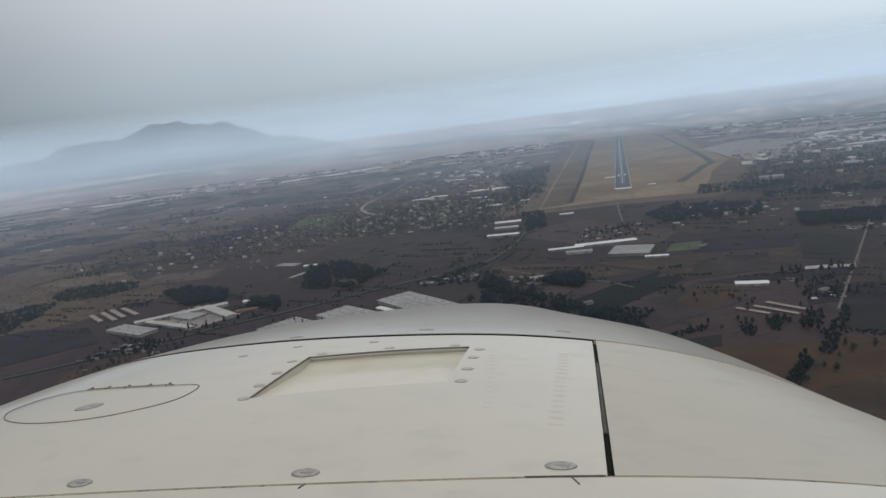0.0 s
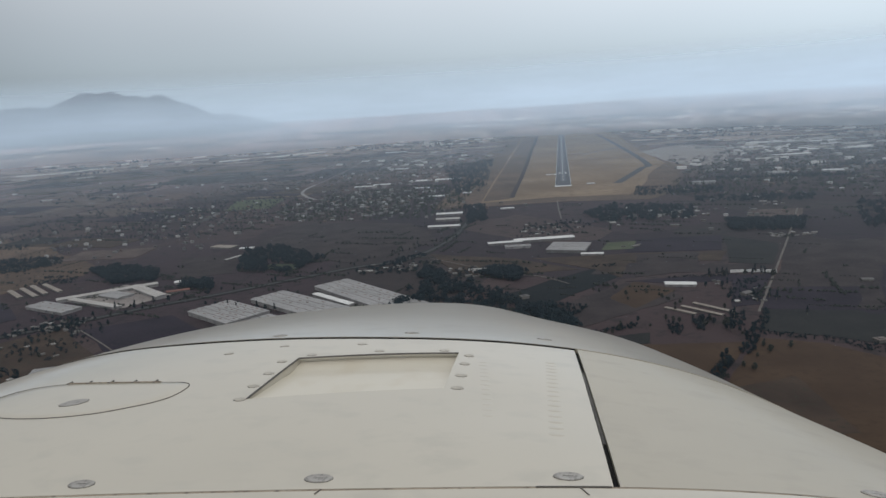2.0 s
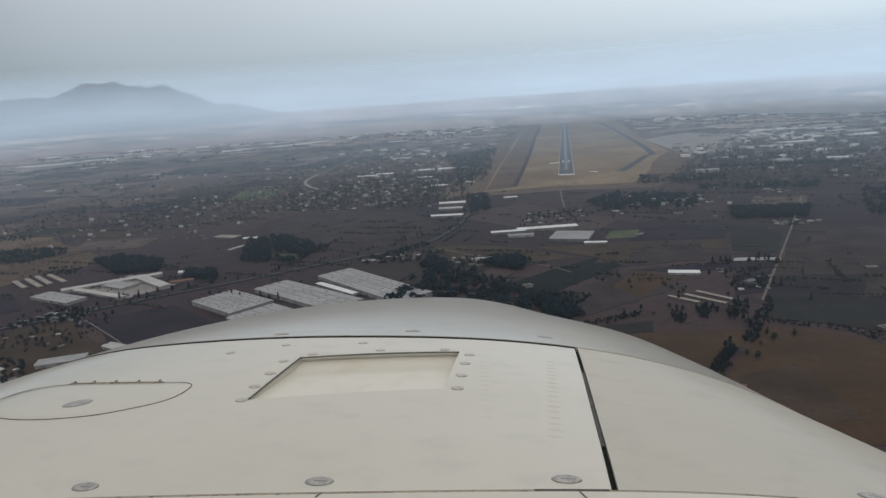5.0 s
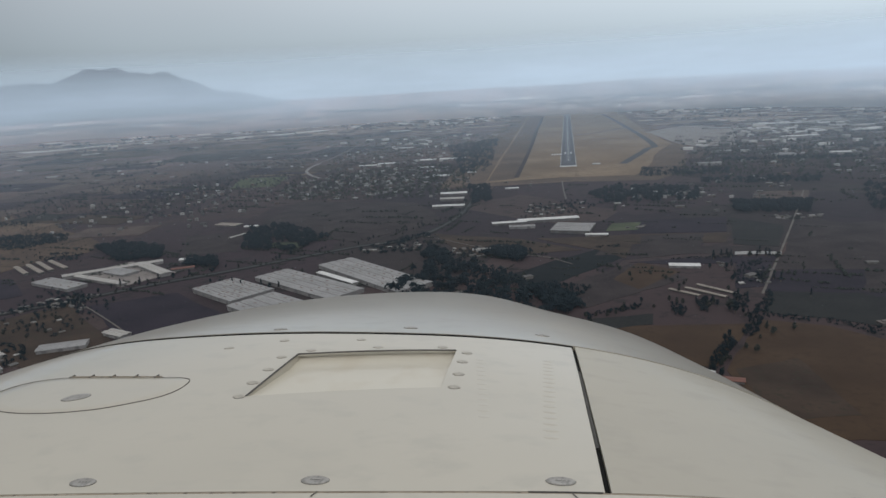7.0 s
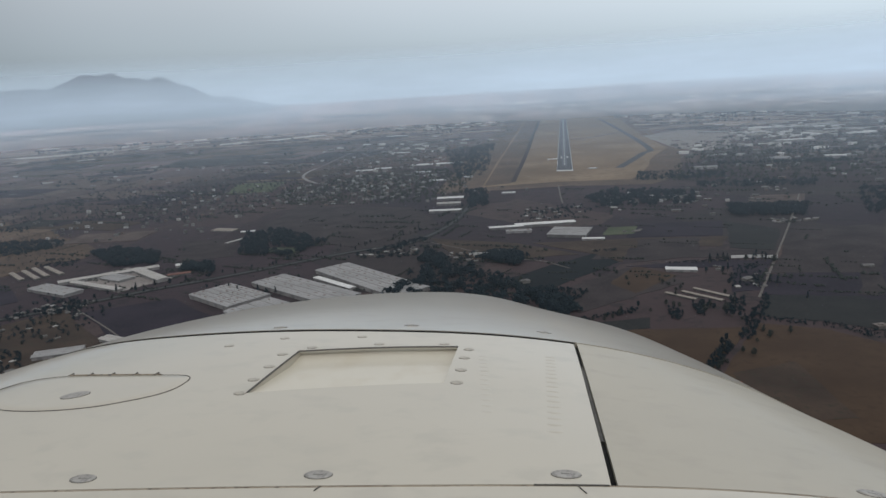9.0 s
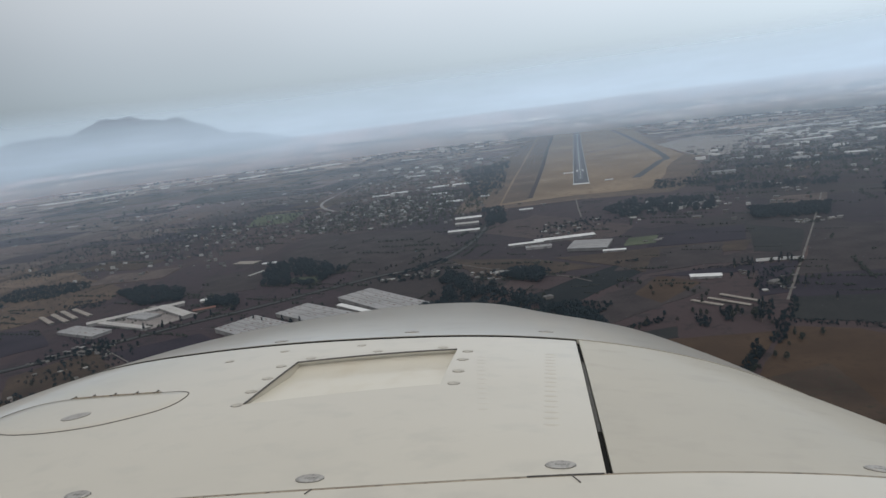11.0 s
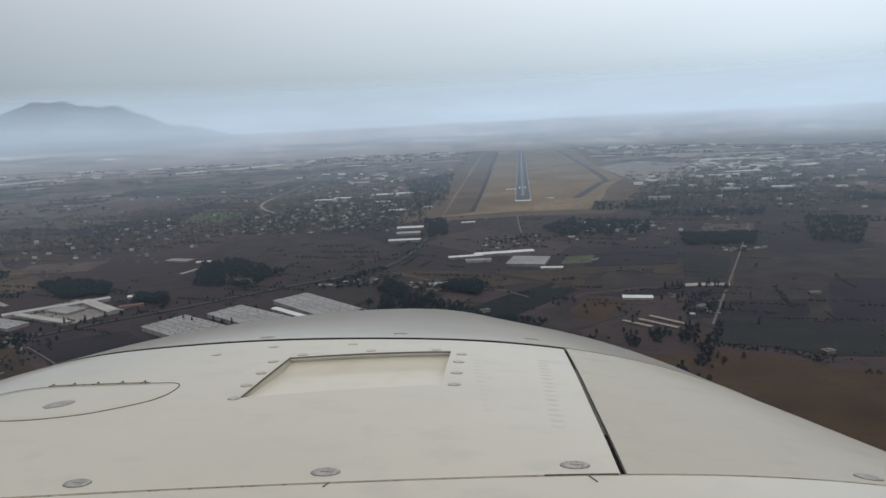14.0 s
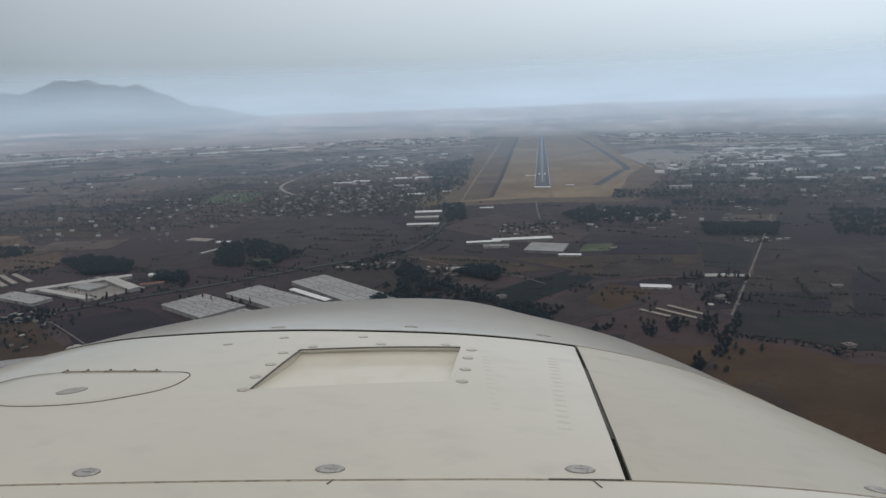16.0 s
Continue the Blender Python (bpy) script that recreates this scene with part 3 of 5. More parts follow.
field([(81, 757), (148, 764), (128, 680), (71, 660)], M["soil"], "dark brown strip of bare ground")
field([(-14, 735), (76, 749), (58, 660), (34, 695)], M["stubble"], "brown field in front of the factory halls")
field([(98, 401), (137, 419), (144, 348), (104, 339)], M["stubble"], "brown patch worn by vehicles")


def far_plots():
    """Pale and brown farm plots out on the plain."""
    q = random.Random(21)
    for _ in range(260):
        a, r = radians(q.uniform(-50, 36)), q.uniform(1000, 3850)
        x, y = EYE.x + r * math.sin(a), EYE.y + r * math.cos(a)
        if -560 < x < 700 and 900 < y < 2500 or -420 < x < 420 or (x > 0 and r < 1900):
            continue
        w, d = q.uniform(60, 130) * r / 1000, q.uniform(30, 90) * r / 1000
        k = q.uniform(-0.25, 0.25)
        m, label = q.choice(((M["soil_dark"], "dark bare plot on the far plain"), (M["stubble_pale"], "pale stubble plot on the far plain"), (M["grass_worn"], "dry grass plot on the far plain"), (M["stubble_pale"], "pale stubble plot on the far plain"), (M["stubble"], "brown stubble plot on the far plain"), (M["soil"], "dark ploughed plot on the far plain"), (M["crop"], "dull green plot on the far plain")))
        field([(x - w / 2, y - d / 2 - w * k / 2), (x + w / 2, y - d / 2 + w * k / 2), (x + w / 2 - d * k, y + d / 2 + w * k / 2), (x - w / 2 - d * k, y + d / 2 - w * k / 2)], m, label)


far_plots()
ribbon("verge", [(-520, 455), (-453, 509), (-385, 580), (-335, 623), (-232, 722), (-175, 762), (-142, 875), (-137, 1047)], 12, M["crop"], "dark weedy verge along the highway", 0.46, "verge")
ribbon("road", [(-520, 455), (-453, 509), (-385, 580), (-335, 623), (-232, 722), (-175, 762), (-142, 875), (-137, 1047), (-150, 1200)], 5, M["road"], "grey highway lined with trees passing the warehouses", 0.55)
ribbon("road", [(331, 1035), (246, 801), (150, 546)], 1.9, M["track"], "straight pale dirt road between dark fields")
ribbon("road", [(-430, 528), (-341, 461), (-270, 400)], 1.3, M["track"], "narrow dirt track over a bare field")
VILLAGE_ROAD = [(-500, 1350), (-534, 1396), (-577, 1473), (-602, 1560), (-612, 1650), (-630, 1830), (-677, 2212), (-776, 2733), (-849, 3057)]
ribbon("road", VILLAGE_ROAD[:5], 7, M["concrete"], "pale concrete road bending out of the village", 1.3)
ribbon("road", VILLAGE_ROAD[4:], 5, M["track"], "pale dirt road leading away across the plain", 1.3)


def on_road(x, y, gap=16):
    """Whether the spot lies on or beside the village road."""
    for (xa, ya), (xb, yb) in zip(VILLAGE_ROAD, VILLAGE_ROAD[1:]):
        dx, dy = xb - xa, yb - ya
        t = min(1.0, max(0.0, ((x - xa) * dx + (y - ya) * dy) / (dx * dx + dy * dy)))
        if math.hypot(x - xa - t * dx, y - ya - t * dy) < gap:
            return True
    return False


ribbon("road", [(-160, 775), (-60, 690), (-20, 670), (8, 640)], 1.2, M["track"], "narrow pale track past small houses")
ribbon("road", [(2, 1010), (-2, 1100), (-5, 1200)], 2.2, M["track"], "dirt track leading to the airfield")
for pts in (((-2298, 2574), (-2161, 2620), (-2060, 2866)), ((-1331, 2996), (-1280, 3080), (-1166, 3271)), ((-1520, 2890), (-1470, 2920), (-1430, 2980))):
    ribbon("greenhouse_strip", pts, 56, M["plastic"], "long pale strip of greenhouse film on the plain", 3.0, "greenhouse")


# ---------------------------------------------------------------- airfield
def make_airfield():
    field([(-215, 1150), (0, 1190), (150, 1180), (215, 1290), (262, 1600), (310, 1830), (300, 2350), (340, 3880), (-310, 3880)], M["grass_worn"], "brown dry margin of the airfield", 0.30)
    field([(-139, 1211), (-7, 1249), (121, 1249), (148, 1316), (203, 1615), (266, 1825), (254, 2280), (276, 3860), (-205, 3860)], M["grass_dry"], "straw-coloured dry grass airfield round the runway", 0.35)
    field([(-137, 1226), (-90, 1250), (-123, 3756), (-192, 3840)], M["grass_worn"], "burnt brown strip of airfield grass", 0.5)
    field([(-92, 1262), (-82, 1270), (-112, 3740), (-122, 3745)], M["soil"], "dark drainage strip beside the runway grass", 0.62)
    ribbon("taxiway", [(181, 3558), (204, 2811), (221, 1875), (190, 1699), (114, 1425)], 17, M["taxi"], "grey asphalt taxiway bending across dry grass", 0.6, "taxiway")
    ribbon("taxiway", [(16, 2244), (96, 2306), (212, 2503)], 12, M["taxi"], "grey asphalt link between runway and taxiway", 0.7, "taxiway")
    field([(251, 2256), (393, 2455), (440, 2459), (500, 2200), (396, 1718), (305, 1733), (279, 1820)], M["concrete"], "pale concrete airport apron", 0.45)
    rw = thing("runway", pose(6.5, 1412, 0), "long dark asphalt runway with white markings on dry grass", "runway", kind="structure")
    L, W = 2378, 16.5

    def slab(name, x0, x1, y0, y1, z0, z1, m, label=""):
        v, f = [], []
        box(v, f, x0, x1, y0, y1, z0, z1)
        part(name, mesh_of(name, v, f, m), rw, label)

    slab("surface", -W, W, 0, L, -0.2, 0.75, M["asphalt"])
    slab("worn_strip", -5.5, 5.5, 90, L - 60, 0.5, 0.80, M["asphalt_worn"], "lighter worn middle of the runway")
    slab("threshold_line", -W, W, -4, 9, -0.2, 0.86, M["paint_line"])
    slab("threshold_line", -W, W, L - 12, L + 2, -0.2, 0.86, M["paint_line"])
    for s in (-1, 1):
        slab("edge_line", s * 15.6 - 0.3, s * 15.6 + 0.3, 10, L - 12, 0.5, 0.86, M["paint_line"])
        slab("aiming_mark", s * 7.0 - 1.3, s * 7.0 + 1.3, 250, 290, 0.5, 0.88, M["paint_line"])
        slab("aiming_mark", s * 7.0 - 1.3, s * 7.0 + 1.3, L - 330, L - 280, 0.5, 0.88, M["paint_line"])
    for k in range(36):
        slab("centre_stripe", -0.55, 0.55, 100 + 61 * k, 132 + 61 * k, 0.5, 0.89, M["paint_line"])
    # approach slope lights beside the threshold
    v, f = [], []
    box(v, f, -1.6, 1.6, -1, 1, 0.9, 2.6)
    head = mesh_of("lamp_head", v, f, M["lamp_white"])
    v, f = [], []
    box(v, f, -0.12, 0.12, -0.12, 0.12, 0, 1.0)
    leg = mesh_of("leg", v, f, M["alloy"])
    for k in range(4):
        lamp = thing("approach_light", pose(-30 + 6 * k, 1640, 0.35), "white approach lamp box standing in dry grass", "runway light", "row of approach lights")
        part("lamp_head", head, lamp)
        for x in (-1.0, 1.0):
            part("leg", leg, lamp, "", pose(x, 0, 0))


make_airfield()


# ---------------------------------------------------------------- buildings
def gable(L, W, h, rise, over=0.6, bays=1):
    """Roof shell over an L x W plan: bays ridges along L, with thickness."""
    v, f = [], []
    step = W / bays
    prof = []
    for i in range(bays):
        prof += [(-W / 2 + i * step, h), (-W / 2 + (i + 0.5) * step, h + rise)]
    prof.append((W / 2, h))
    prof[0], prof[-1] = (-W / 2 - over, h - 0.1), (W / 2 + over, h - 0.1)
    n = len(prof)
    for x in (-L / 2 - over, L / 2 + over):
        v += [(x, y, z) for y, z in prof] + [(x, y, z - 0.35) for y, z in prof]
    for i in range(n - 1):
        f += [(i, 2 * n + i, 2 * n + i + 1, i + 1), (n + i, n + i + 1, 3 * n + i + 1, 3 * n + i),
              (i, i + 1, n + i + 1, n + i), (2 * n + i, 3 * n + i, 3 * n + i + 1, 2 * n + i + 1)]
    f += [(0, n, 3 * n, 2 * n), (n - 1, 3 * n - 1, 4 * n - 1, 2 * n - 1)]
    return v, f


def shed(name, x, y, L, W, rot, h, rise, roof, wall, label, category="shed", bays=1, vents=0, doors=1, group=""):
    """A long building with gabled bays, doors, and rows of roof vents."""
    h, rise = 0.6 * h, 0.45 * rise
    ob = thing(name, pose(x, y, 0, 0, 0, rot), label, category, group)
    v, f = [], []
    box(v, f, -L / 2, L / 2, -W / 2, W / 2, -0.3, h - 0.25)
    part("wall", mesh_of("wall", v, f, wall), ob)
    v, f = gable(L, W, h, rise, 0.5, bays)
    roof_ob = part("roof", mesh_of("roof", v, f, roof), ob)
    if bays > 2:
        v, f = [], []
        box(v, f, -L / 2, L / 2, -0.35, 0.35, -0.2, 0.12)
        gm = mesh_of("gutter", v, f, M["wall_dark"])
        for b in range(1, bays):
            part("gutter", gm, roof_ob, "", pose(0, -W / 2 + b * W / bays, h))
    v, f = [], []
    box(v, f, -1.6, 1.6, -0.12, 0.12, 0, min(3.2, h * 0.75))
    dm = mesh_of("door", v, f, M["skylight"])
    for k in range(doors):
        part("door", dm, ob, "", pose(-L / 2 + L * (k + 0.5) / doors, -W / 2, 0))
    if vents:
        v, f = [], []
        box(v, f, -1.5, 1.5, -0.45, 0.45, -0.3, 0.35)
        vm = mesh_of("vent", v, f, M["vent"])
        step = W / bays
        for b in range(bays):
            for k in range(vents):
                if rng.random() < 0.3:
                    continue
                part("vent", vm, roof_ob, "", pose(-L / 2 + L * (k + 0.5 + rng.uniform(-0.2, 0.2)) / vents, -W / 2 + (b + 0.5) * step, h + rise))
    return ob


G = "warehouses of the industrial estate"
shed("warehouse", -290, 551, 66, 42, -33, 7, 1.0, M["roof_ware"], M["wall_pale"], "broad grey warehouse with low ridged roof and dark vents", "warehouse", 6, 7, 5, G)
shed("warehouse", -222, 498, 88, 45, -33.5, 7, 1.0, M["roof_ware"], M["wall_pale"], "broad grey warehouse with rows of dark roof vents", "warehouse", 4, 9, 5, G)
shed("warehouse", -228, 571, 118, 36, -34.5, 6.5, 1.0, M["roof_ware"], M["wall_pale"], "long grey warehouse with ridged sheet roof", "warehouse", 4, 9, 6, G)
shed("warehouse", -176, 602, 136, 38, -41.5, 6.5, 1.0, M["roof_ware"], M["wall_pale"], "long grey warehouse beside the dark woods", "warehouse", 4, 11, 6, G)
shed("annex", -207, 592, 60, 6, -38, 5, 0.6, M["roof_white"], M["wall_pale"], "narrow white annex between the warehouses", "shed", 1, 0, 4)
shed("depot_wing", -466, 632, 96, 10, 40, 5.5, 1.2, M["roof_cream"], M["wall_pale"], "cream depot wing at the back of a walled yard", "depot", 1, 0, 5, "wings round the depot yard")
shed("depot_wing", -420, 630, 72, 11, -36, 6, 1.4, M["roof_cream"], M["wall_pale"], "cream roofed depot wing beside the yard", "depot", 1, 0, 5, "wings round the depot yard")
shed("depot_wing", -452, 590, 80, 7, -22, 4.5, 1.0, M["roof_cream"], M["wall_pale"], "low cream depot wing closing the front of the yard", "depot", 1, 0, 5, "wings round the depot yard")
shed("depot_hall", -448, 618, 34, 18, -22, 5, 1.0, M["roof_ware"], M["wall_pale"], "flat grey hall standing inside the depot yard", "depot", 2, 0, 2)
field([(-500, 606), (-470, 668), (-388, 622), (-415, 572)], M["concrete"], "pale concrete yard of the depot", 0.62)
shed("depot_hall", -486, 576, 62, 20, -21, 5, 1.0, M["roof_ware"], M["wall_pale"], "grey depot hall beside the walled yard", "depot", 2, 5, 4)
for x, y, L, r in ((-578, 631, 55, -36.6), (-566, 637, 68, -36.3), (-563, 648, 67, -37), (-552, 655, 67, -35)):
    shed("long_shed", x, y, 0.86 * L, 4.4, r, 3.4, 0.9, M["roof_tan"], M["wall_dark"], "long narrow dusty tan roofed farm shed", "shed", 1, 0, 4, "row of farm sheds")
shed("white_shed", 106, 628, 26, 9, -6, 4.0, 1.0, M["roof_white"], M["wall_pale"], "big white roofed barn at a dirt track", "barn", 1, 0, 3)
for x, y, L, r in ((93, 549, 26, -42), (109, 549, 35, -44), (119, 557, 35, -46)):
    shed("long_shed", x, y, L, 2.8, r, 2.4, 0.5, M["roof_tan"], M["wall_dark"], "long low pale poultry shed", "shed", 1, 0, 4, "row of poultry sheds")
G = "halls of the factory"
shed("factory_hall", -67, 836, 42, 9, 12.8, 5, 0.8, M["roof_white"], M["wall_dark"], "long white roofed factory hall", "factory", 1, 0, 4, G)
shed("factory_hall", -20, 851, 74, 13, 12, 6, 1.2, M["roof_white"], M["wall_dark"], "long bright roofed factory hall with dark front", "factory", 1, 0, 6, G)
shed("factory_hall", 10, 798, 44, 44, -11.3, 6, 0.6, M["roof_ware"], M["wall_dark"], "square grey roofed factory hall", "factory", 5, 0, 3, G)
shed("factory_hall", 35, 762, 24, 6, -2, 4, 0.6, M["roof_white"], M["wall_pale"], "small white roofed hall by the factory", "factory", 1, 0, 2, G)
shed("factory_hall", -50, 812, 30, 10, 8, 5, 0.6, M["roof_ware"], M["wall_pale"], "grey side hall of the factory", "factory", 2, 3, 2, G)
G = "school halls at the village edge"
shed("hall", -176, 1084, 42, 17, 8, 6, 1.5, M["roof_white"], M["wall_dark"], "white roofed hall at the edge of the village", "hall", 1, 0, 4, G)
shed("hall", -170, 1030, 36, 15, 6, 6, 1.5, M["roof_cream"], M["wall_dark"], "cream roofed hall between white halls", "hall", 1, 0, 4, G)
shed("hall", -165, 966, 46, 12, 5, 6, 1.5, M["roof_white"], M["wall_dark"], "white roofed hall near the highway", "hall", 1, 0, 4, G)
for x, y, L, W, r in ((-240, 1327, 33, 18, 5), (-272, 1650, 58, 28, 8), (-334, 1640, 50, 28, 10), (-185, 1363, 17, 14, 15), (-86, 1128, 22, 9, 8), (-420, 1590, 40, 20, 6), (-300, 1480, 30, 16, 0), (-455, 1560, 46, 18, 4), (-480, 2020, 60, 22, 0), (-700, 2900, 90, 40, 0)):
    shed("hall", x, y, L, W, r, 3.6, 1.2, M["roof_white"], M["wall_pale"], "white roofed hall standing among village houses", "hall", 1, 0, 3, "white halls in the village")
shed("farm_hall", -456, 866, 36, 16, -14, 3.4, 0.6, M["roof_tan"], M["wall_dark"], "wide tan roofed farm hall behind the grove", "barn", 2, 0, 3)
shed("farm_hall", -405, 790, 26, 4, 70, 3.4, 0.6, M["roof_cream"], M["wall_dark"], "narrow cream roofed barn beside the grove", "barn", 1, 0, 2)
shed("farm_hall", -415, 850, 18, 8, 10, 3.6, 0.6, M["roof_white"], M["wall_dark"], "small white roofed barn at a field corner", "barn", 1, 0, 2)
G = "airport buildings"
for x, y, L, W, r in ((544, 2160, 110, 34, -8), (618, 2337, 60, 40, -4), (650, 2290, 34, 40, 10), (575, 1862, 94, 24, 12), (429, 1467, 36, 26, 3), (532, 1469, 36, 20, -8), (268, 1361, 40, 16, 1), (470, 2250, 70, 26, -10), (720, 2330, 80, 36, 5), (800, 2280, 90, 36, 0), (690, 2050, 90, 26, 5), (880, 2150, 110, 34, 8), (610, 2120, 80, 20, -5), (770, 1980, 70, 26, 6)):
    shed("hangar", x, y, L, W, r, 8, 2, rng.choice((M["roof_white"], M["roof_white"], M["roof_cream"], M["roof_ware"])), M["wall_pale"], "pale roofed airport hangar beside the apron", "hangar", 1, 0, 3, G)
q = random.Random(91)
for _ in range(22):
    y = q.uniform(1980, 2480)
    shed("terminal_building", 470 + 0.55 * (y - 1980) * q.uniform(0.2, 1.0) + q.uniform(0, 330), y, q.uniform(30, 85), q.uniform(14, 30), q.uniform(-12, 12), q.uniform(6, 10), 1.2, M[q.choice(("roof_white", "roof_cream", "roof_white", "roof_tan"))], M["wall_pale"], "pale airport building among parked rows", "building", 1, 0, 3, G)
shed("small_building", 62, 1431, 15, 8, 5, 3.5, 0.6, M["roof_white"], M["wall_pale"], "small white equipment building on the airfield grass", "building")
shed("farmhouse", -354, 417, 32, 13, 25, 5, 1.6, M["roof_ware"], M["wall_pale"], "grey roofed farm building on a bare field", "house", 2, 0, 3)
shed("farmhouse", -329, 443, 22, 9, -21, 5, 1.5, M["roof_cream"], M["wall_pale"], "pale farmhouse with two ridges", "house", 2, 0, 2)
shed("farmhouse", -283, 437, 12, 6, 20, 3.5, 0.9, M["roof_white"], M["wall_pale"], "small white farm building behind a long wall", "house", 1, 0, 1)
shed("farmhouse", -380, 378, 28, 11, -35, 4.5, 1.2, M["roof_ware"], M["wall_pale"], "grey roofed farm building with a yard", "house", 2, 0, 2)
shed("farmhouse", -395, 400, 16, 8, -30, 4, 1.2, M["roof_cream"], M["wall_pale"], "pale cottage beside a clump of trees", "house", 1, 0, 2)
shed("farmhouse", -403, 671, 18, 9, 20, 4.5, 1.2, M["roof_white"], M["wall_pale"], "white house beside a small dark grove", "house", 1, 0, 2)
shed("red_shed", -388, 634, 22, 7, 30, 3.6, 1.0, M["rust"], M["wall_dark"], "low rust red roofed shed by the highway", "shed", 1, 0, 2)
shed("red_shed", 90, 384, 17, 5, -10, 3.4, 0.9, M["rust"], M["wall_dark"], "small rust red shed at the end of a tree row", "shed", 1, 0, 2)
shed("farmhouse", 80, 394, 9, 5, -35, 3.4, 0.9, M["roof_white"], M["wall_pale"], "small white roofed hut beside trees", "house", 1, 0, 1)


def long_wall(pts, h, label):
    v, f = [], []
    for (xa, ya), (xb, yb) in zip(pts, pts[1:]):
        d = Vector((xb - xa, yb - ya, 0))
        s = Vector((-d.y, d.x, 0)).normalized() * 0.3
        b = len(v)
        for z in (-0.2, h):
            v += [(xa + s.x, ya + s.y, z), (xb + s.x, yb + s.y, z), (xb - s.x, yb - s.y, z), (xa - s.x, ya - s.y, z)]
        f += [tuple(b + i for i in q) for q in ((3, 2, 1, 0), (4, 5, 6, 7), (0, 1, 5, 4), (1, 2, 6, 5), (2, 3, 7, 6), (3, 0, 4, 7))]
    tagged(new("garden_wall", mesh_of("garden_wall", v, f, M["roof_white"])), label, "wall")


long_wall([(158, 671), (179, 672), (198, 668)], 2.6, "long white boundary wall of a farmyard")
long_wall([(-278, 438), (-262, 447), (-250, 452)], 2.4, "long white wall beside a small farm building")
long_wall([(-95, 700), (-60, 705), (-45, 690)], 2.2, "pale wall round small houses")


def house_kind(L, W, h, rise, bays):
    ob = new("house")
    v, f = [], []
    box(v, f, -L / 2, L / 2, -W / 2, W / 2, -0.4, h - 0.2)
    part("wall", mesh_of("wall", v, f, M["house_wall"]), ob)
    if rise:
        v, f = gable(L, W, h, rise, 0.4, bays)
    else:
        v, f = [], []
        box(v, f, -L / 2 - 0.25, L / 2 + 0.25, -W / 2 - 0.25, W / 2 + 0.25, h - 0.2, h + 0.3)
        box(v, f, -L / 4, L / 10, -W / 4, W / 5, h + 0.25, h + 0.9)
    part("roof", mesh_of("roof", v, f, M["house_roof"]), ob)
    v, f = [], []
    box(v, f, -0.5, 0.5, -0.08, 0.08, 0, 2.05)
    part("door", mesh_of("door", v, f, M["skylight"]), ob, "", pose(L * 0.2, -W / 2, 0))
    return tagged(ob, "small pale rendered house with a weathered roof", "house", "houses of the villages")


KINDS = [house_kind(*a) for a in ((7.5, 5.5, 2.3, 0, 1), (9, 5.5, 2.2, 0.8, 1), (6, 6, 3.0, 0, 1), (12, 6, 2.3, 0.8, 1), (8, 7, 2.2, 0.6, 2))]
for i, k in enumerate(KINDS):
    k.matrix_basis = pose(-330 + 17 * i, 1120 + 11 * i, 0, 0, 0, 10 * i)


def village(poly, count, seed, turn=0, size=1.0):
    r = random.Random(seed)
    for x, y in scatter(poly, count, r):
        if on_road(x, y):
            continue
        t = copy_thing(r.choice(KINDS), pose(x, y, 0, 0, 0, turn + r.choice((0, 90)) + r.uniform(-12, 12)))
        t.scale = [size * r.uniform(0.8, 1.1)] * 3


village([(-480, 1070), (-531, 1374), (-320, 1500), (-180, 1440), (-165, 1110), (-232, 1040)], 62, 11, -10)
village([(-900, 980), (-950, 1300), (-600, 1250), (-500, 1060), (-560, 960)], 9, 12, -10, 0.3)
village([(-840, 760), (-900, 960), (-560, 940), (-480, 830), (-620, 760)], 8, 13, 5, 0.3)
village([(180, 1180), (190, 1330), (300, 1700), (700, 1800), (640, 1240), (430, 1150)], 28, 14, 5)
village([(80, 900), (90, 990), (190, 960), (230, 1080), (350, 1060), (300, 1120), (60, 1010)], 26, 15, 0, 0.75)
village([(228, 832), (236, 858), (294, 856), (286, 834)], 20, 16, 10, 0.55)
village([(-135, 655), (-140, 700), (-60, 720), (-45, 690), (-80, 665)], 18, 17, 20, 0.6)
village([(-230, 690), (-200, 750), (-130, 745), (-160, 690)], 18, 18, -30, 0.6)
village([(-60, 870), (0, 890), (55, 960), (20, 1000), (-50, 960)], 20, 19, 10, 0.7)
village([(-475, 490), (-455, 540), (-415, 550), (-420, 510)], 24, 20, -25, 0.55)
village([(-440, 445), (-475, 520), (-420, 520), (-385, 500), (-380, 440)], 14, 24, -25, 0.5)
village([(128, 575), (135, 650), (185, 655), (165, 570)], 9, 21, 10, 0.5)
village([(-420, 375), (-425, 420), (-385, 415), (-360, 385)], 12, 22, -30, 0.6)
village([(66, 790), (70, 800), (92, 812), (90, 800)], 6, 23, 0, 0.5)


for x, y, k, a in ((260, 633, 1, 5), (207, 478, 0, 20), (-31, 593, 0, 30), (41, 392, 2, 0), (71, 956, 4, 0), (148, 923, 3, 5), (153, 595, 1, 40), (-84, 545, 0, 10)):
    copy_thing(KINDS[k], pose(x, y, 0, 0, 0, a))


OCT_F = ((0, 2, 4), (2, 1, 4), (1, 3, 4), (3, 0, 4), (2, 0, 5), (1, 2, 5), (3, 1, 5), (0, 3, 5))


